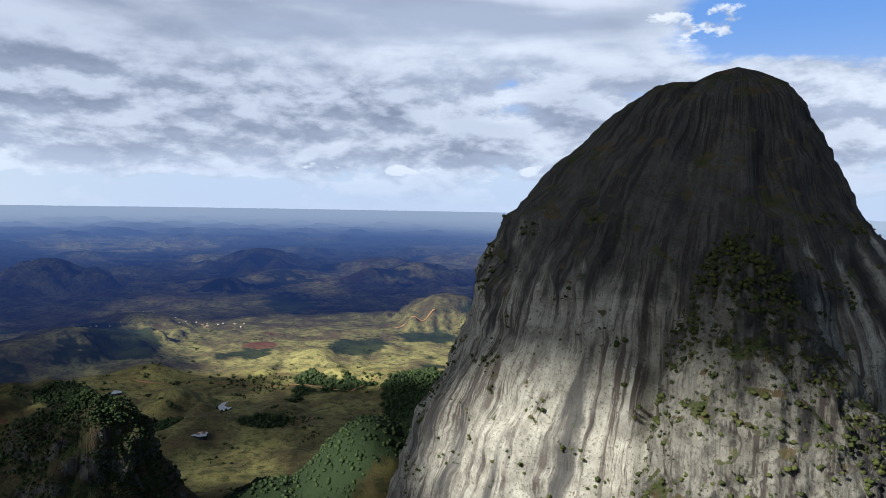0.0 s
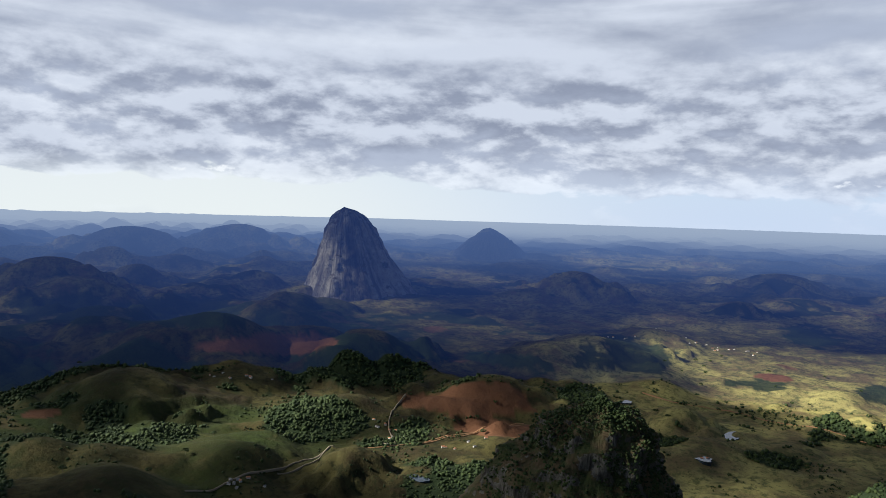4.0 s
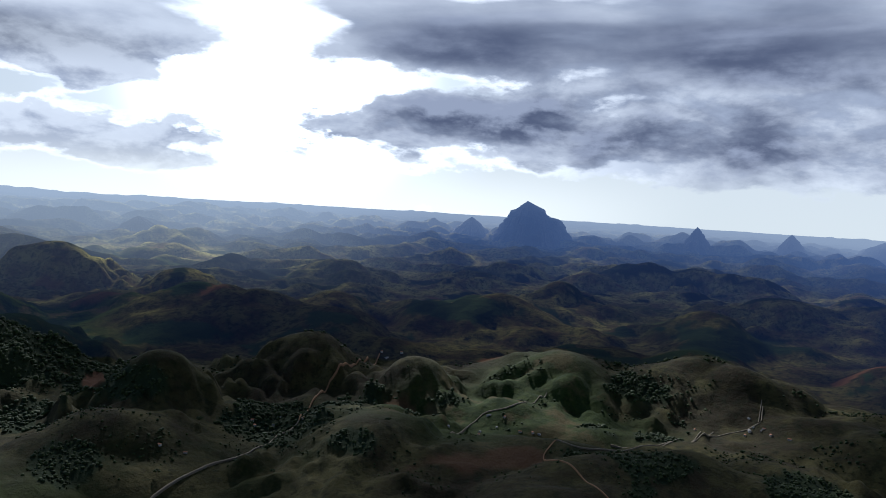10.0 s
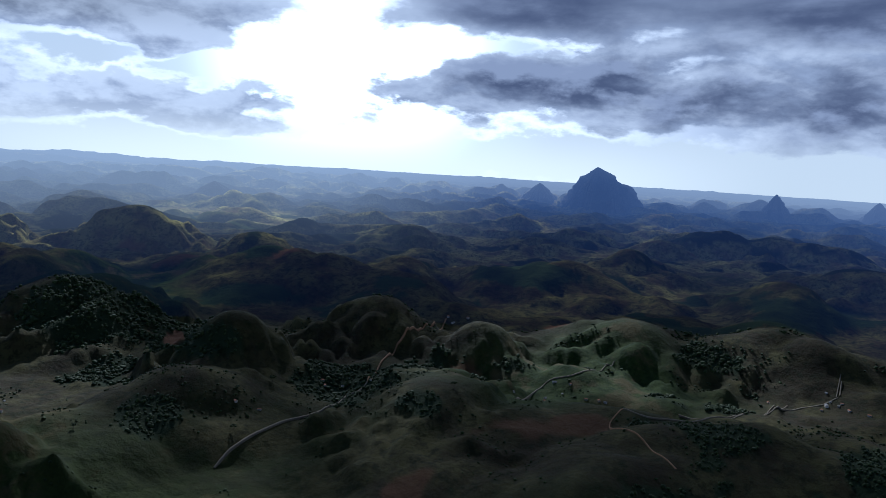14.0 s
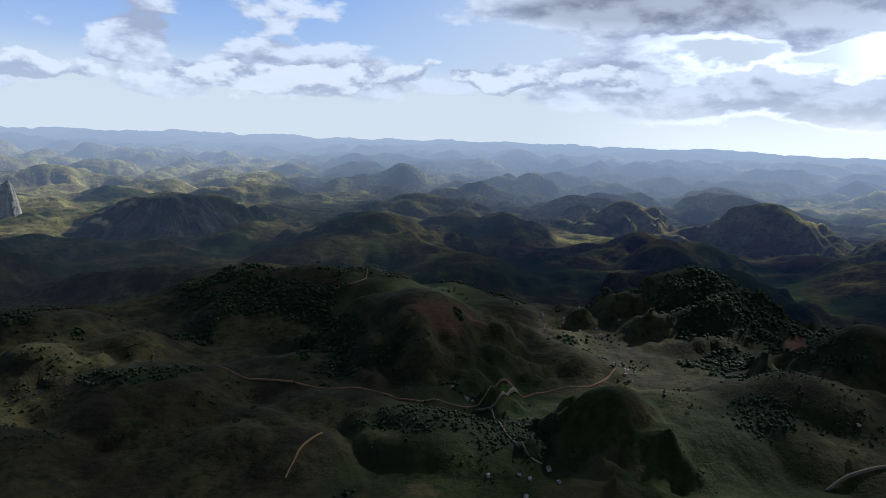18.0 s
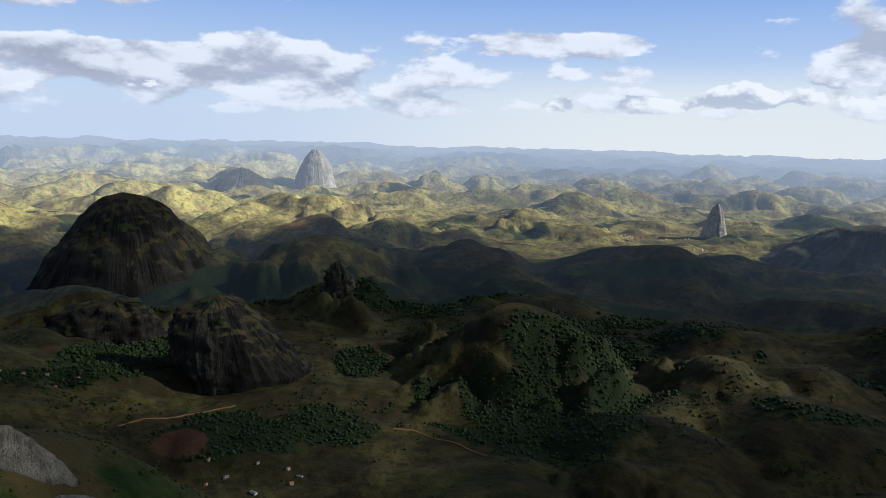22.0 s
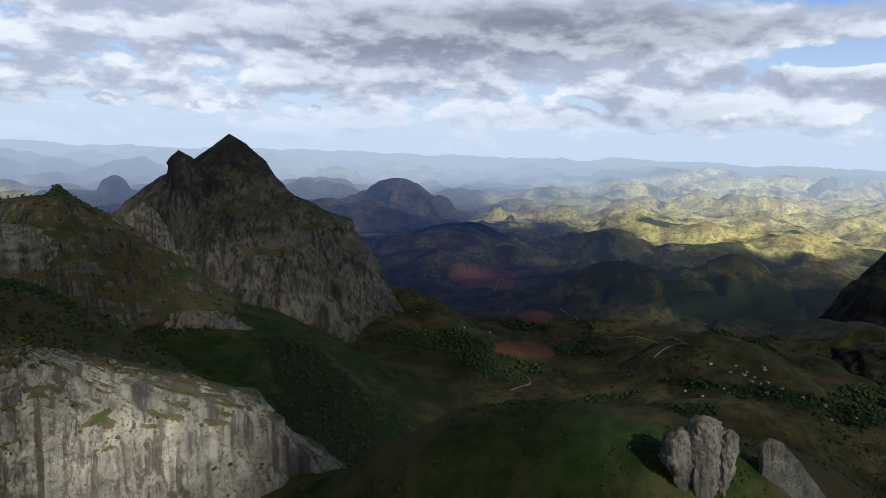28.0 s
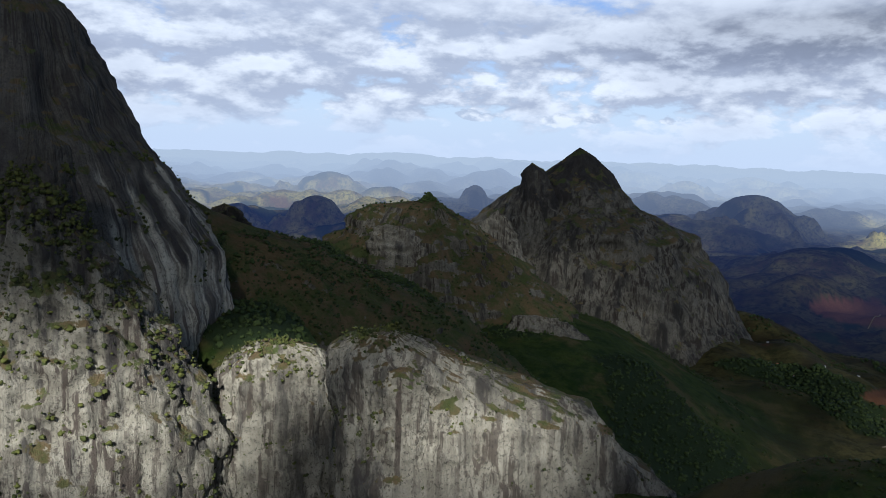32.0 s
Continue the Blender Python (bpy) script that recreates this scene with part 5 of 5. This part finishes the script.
cliff_shrubs(bpy.data.objects["brown_ridge"], 1500, 0.8, 2.4, 7, 0.15, 1000.0, LEAF)


# ---- houses ----
WHITEWASH = plain("whitewashed_wall", (0.46, 0.43, 0.38), 0.85, 0.12, 0.4)
TERRACOTTA = plain("terracotta_roof", (0.36, 0.15, 0.075), 0.9, 0.3, 0.6)
FIBRE = plain("fibre_cement_roof", (0.20, 0.19, 0.185), 0.9, 0.2, 0.6)
TIMBER = plain("painted_timber", (0.10, 0.12, 0.15), 0.6, 0.2, 2.0)


def box(bm, x0, x1, y0, y1, z0, z1):
    v = [bm.verts.new(p) for p in ((x0, y0, z0), (x1, y0, z0), (x1, y1, z0), (x0, y1, z0), (x0, y0, z1), (x1, y0, z1), (x1, y1, z1), (x0, y1, z1))]
    for f in ((3, 2, 1, 0), (4, 5, 6, 7), (0, 1, 5, 4), (1, 2, 6, 5), (2, 3, 7, 6), (3, 0, 4, 7)):
        bm.faces.new([v[i] for i in f])


def make_house(long, wide, tall, roof_mat, label):
    """A farmhouse: gabled walls, an overhanging roof of two slopes, a door and two windows."""
    home = new("house")
    tagged(home, label, "house", "farmhouses and village houses")
    bm = bmesh.new()
    a, b, top = long / 2, wide / 2, tall + wide * 0.24
    v = [bm.verts.new(p) for p in ((-a, -b, -3), (a, -b, -3), (a, b, -3), (-a, b, -3), (-a, -b, tall), (a, -b, tall), (a, b, tall), (-a, b, tall), (-a, 0, top), (a, 0, top))]
    for f in ((0, 1, 5, 4), (2, 3, 7, 6), (1, 2, 6, 9, 5), (3, 0, 4, 8, 7)):
        bm.faces.new([v[i] for i in f])
    part("wall", bm, WHITEWASH, home)
    bm = bmesh.new()
    for sign in (-1, 1):
        e, t = 0.5, 0.18
        lo, hi = tall - 0.24 * 0.5 * 2 * e, top + 0.05
        q = [(-a - e, sign * (b + e), lo), (a + e, sign * (b + e), lo), (a + e, 0, hi), (-a - e, 0, hi)]
        up = [bm.verts.new((x, y, z + t)) for x, y, z in q]
        dn = [bm.verts.new((x, y, z)) for x, y, z in q]
        bm.faces.new(up if sign < 0 else up[::-1]), bm.faces.new(dn[::-1] if sign < 0 else dn)
        for i in range(4):
            bm.faces.new([up[i], dn[i], dn[(i + 1) % 4], up[(i + 1) % 4]])
    part("roof", bm, roof_mat, home)
    bm = bmesh.new()
    box(bm, -0.45, 0.45, -b - 0.06, -b - 0.003, 0, 2.05)
    part("door", bm, TIMBER, home)
    for x in (-a * 0.6, a * 0.6):
        bm = bmesh.new()
        box(bm, x - 0.6, x + 0.6, -b - 0.05, -b - 0.003, 1.0, 2.1)
        part("window", bm, TIMBER, home)
    return home


HOMES = [make_house(11, 7.5, 3.2, TERRACOTTA, "low whitewashed house with a terracotta tile roof"),
         make_house(9, 6.5, 3.0, FIBRE, "small whitewashed house with a grey sheet roof"),
         make_house(18, 9, 3.6, FIBRE, "long farm shed with a pale grey roof"),
         make_house(10, 8, 5.6, TERRACOTTA, "two-storey whitewashed house with a tile roof")]
PLACED = [0, 0, 0, 0]


def settle(kind, x, y, turn, size=1.0):
    z = float(relief(np.array([x]), np.array([y]))[0])
    px, py, pz, k = (float(q) for q in drawn(np.array(x), np.array(y), np.array(z)))
    m = pose(px, py, pz + 0.2, 0, 0, turn)
    if not PLACED[kind]:
        HOMES[kind].matrix_basis = m @ Matrix.Scale(size, 4)
        PLACED[kind] = 1
    else:
        copy_thing(HOMES[kind], m @ Matrix.Scale(size / HOMES[kind].scale.x, 4))


def village(place, count, across, along, seed, size=0.5):
    """Houses strewn round a place, in metres across and along the line of sight."""
    rng = np.random.RandomState(seed)
    cx, cy, _ = ground_at(*place)
    ux, uy = cx / math.hypot(cx, cy), cy / math.hypot(cx, cy)
    for i in range(count):
        a, b = rng.normal() * across / 2, rng.normal() * along / 2
        settle(int(rng.choice([0, 0, 1, 1, 1, 2, 3])), cx + uy * a + ux * b, cy - ux * a + uy * b, rng.uniform(0, 360), size * rng.uniform(0.85, 1.1))


village((18.1, -9.8), 18, 130, 60, 1)
village((25.3, -9.6), 4, 60, 30, 2)
village((38.0, -18.5), 6, 60, 25, 3)
village((43.4, -17.3), 5, 25, 50, 4)
village((18.6, -17.7), 2, 25, 15, 5)
village((55.0, -21.2), 5, 50, 20, 6)
village((55.2, -13.1), 5, 90, 40, 7)
village((54.7, -21.1), 3, 40, 20, 8)
village((43.0, -18.0), 4, 50, 30, 9)
village((55.5, -13.2), 3, 60, 30, 10)
village((113.6, -17.8), 9, 90, 60, 11)
village((93.2, -15.1), 9, 90, 60, 12)
village((121.4, -12.6), 4, 60, 30, 13)
village((130.4, -18.2), 5, 60, 40, 14)
village((136.5, -19.8), 3, 40, 20, 15)
village((160.5, -15.1), 20, 90, 110, 16)
village((155.1, -17.7), 7, 50, 60, 17)
village((160.9, -27.1), 8, 60, 40, 18)
village((167.6, -21.1), 3, 40, 20, 19)
village((-150.9, -6.9), 22, 180, 120, 20)
village((-154.0, -7.4), 24, 180, 120, 21)
village((-157.6, -8.1), 16, 160, 100, 22)
village((-123.8, -25.6), 9, 70, 40, 23, 0.42)
village((-100.2, -16.2), 10, 110, 60, 24, 0.42)
village((-103.8, -16.4), 13, 110, 60, 25, 0.42)
village((-78.7, -14.2), 6, 120, 60, 26, 0.45)

# ---- ponds ----
def make_water():
    m, n, out = material("pond_water")
    b = n.add("ShaderNodeBsdfPrincipled")
    n.put(b.inputs["Base Color"], rgb(0.03, 0.045, 0.06)), n.put(b.inputs["Roughness"], 0.08)
    p = n.add("ShaderNodeNewGeometry").outputs["Position"]
    bump = n.add("ShaderNodeBump", i0=0.15, i1=0.3)
    n.put(bump.inputs["Height"], n.noise(p, 0.8, 3.0)), n.put(b.inputs["Normal"], bump)
    n.put(out.inputs[0], b)
    return m


WATER = make_water()


def pond(place, long, wide, turn, label):
    cx, cy, cz = ground_at(*place)
    t = np.linspace(0, 2 * np.pi, 40, endpoint=False)
    rad = 1 + 0.5 * perlin(np.cos(t) * 1.4 + cx, np.sin(t) * 1.4 + cy)
    a, b = np.cos(t) * rad * long / 2, np.sin(t) * rad * wide / 2
    q = radians(turn)
    x, y = cx + a * math.cos(q) - b * math.sin(q), cy + a * math.sin(q) + b * math.cos(q)
    level = float(np.percentile(relief(np.append(x, cx), np.append(y, cy)), 60)) + 0.5
    bm = bmesh.new()
    top = [bm.verts.new((i, j, level)) for i, j in zip(x, y)]
    low = [bm.verts.new((i * 1.002, j * 1.002, level - 8)) for i, j in zip(x, y)]
    bm.faces.new(top)
    for i in range(len(top)):
        bm.faces.new([top[i], low[i], low[(i + 1) % len(top)], top[(i + 1) % len(top)]])
    tagged(part("water", bm, WATER), label, "pond", kind="structure")


pond((16.7, -15.9), 24, 55, 10, "narrow pond reflecting the grey sky")
pond((18.7, -17.8), 30, 22, 0, "small muddy pond beside a pasture")
pond((24.6, -14.3), 34, 26, 0, "small pond among dark trees")
pond((40.6, -20.9), 32, 22, 0, "small farm pond beside houses")


# ---- single trees on the pasture ----
BARK = plain("bark", (0.10, 0.075, 0.055), 0.9, 0.3, 3.0)


def make_tree(tall, spread, seed):
    """A pasture tree: a forked trunk and a crown of uneven leaf clumps with gaps."""
    rng = np.random.RandomState(seed)
    tree = new("tree")
    tagged(tree, "single broad dark green tree on the open pasture", "tree", "single pasture trees")
    bm = bmesh.new()
    for base, tip, r0, r1 in (((0, 0, -1.5), (0.1, 0, tall * 0.5), 0.28, 0.18), ((0.1, 0, tall * 0.45), (spread * 0.4, 0.3, tall * 0.75), 0.16, 0.06), ((0.1, 0, tall * 0.45), (-spread * 0.35, 0.5, tall * 0.8), 0.15, 0.06), ((0.1, 0, tall * 0.5), (0, -spread * 0.4, tall * 0.78), 0.14, 0.05)):
        a, b = Vector(base), Vector(tip)
        rings = []
        for p, r in ((a, r0), (b, r1)):
            rings.append([bm.verts.new(p + Vector((math.cos(t), math.sin(t), 0)) * r) for t in (k * math.tau / 6 for k in range(6))])
        for k in range(6):
            bm.faces.new([rings[0][k], rings[0][(k + 1) % 6], rings[1][(k + 1) % 6], rings[1][k]])
    part("trunk", bm, BARK, tree)
    bm = bmesh.new()
    for k in range(26):
        a, q = rng.uniform(0, math.tau), math.sqrt(rng.uniform(0, 1))
        p = Vector((math.cos(a) * q * spread, math.sin(a) * q * spread, tall * (0.62 + 0.36 * rng.uniform(0, 1) * (1 - 0.6 * q * q))))
        made = bmesh.ops.create_icosphere(bm, subdivisions=1, radius=spread * rng.uniform(0.20, 0.36))["verts"]
        for v in made:
            v.co = p + Vector((v.co.x, v.co.y, v.co.z * 0.7)) * rng.uniform(0.7, 1.25)
    part("crown", bm, LEAF, tree)
    return tree


def plant_trees():
    rng = np.random.RandomState(21)
    kinds = [make_tree(8.5, 4.2, 1), make_tree(6.5, 3.4, 2), make_tree(10.5, 4.8, 3)]
    spots = []
    for az0, az1, r0, r1, count in ((-2, 24, 1100, 2100, 46), (30, 70, 900, 1700, 30), (100, 140, 900, 1600, 24), (150, 200, 850, 1600, 30), (-150, -100, 800, 1600, 40)):
        for k in range(count):
            x, y = polar(rng.uniform(az0, az1), rng.uniform(r0, r1))
            spots.append((float(x), float(y)))
    x, y = np.array(spots).T
    z = relief(x, y)
    for k in range(len(spots)):
        m = pose(x[k], y[k], z[k], 0, 0, rng.uniform(0, 360))
        if k < 3:
            kinds[k].matrix_basis = m
        else:
            copy_thing(kinds[k % 3], m)


plant_trees()
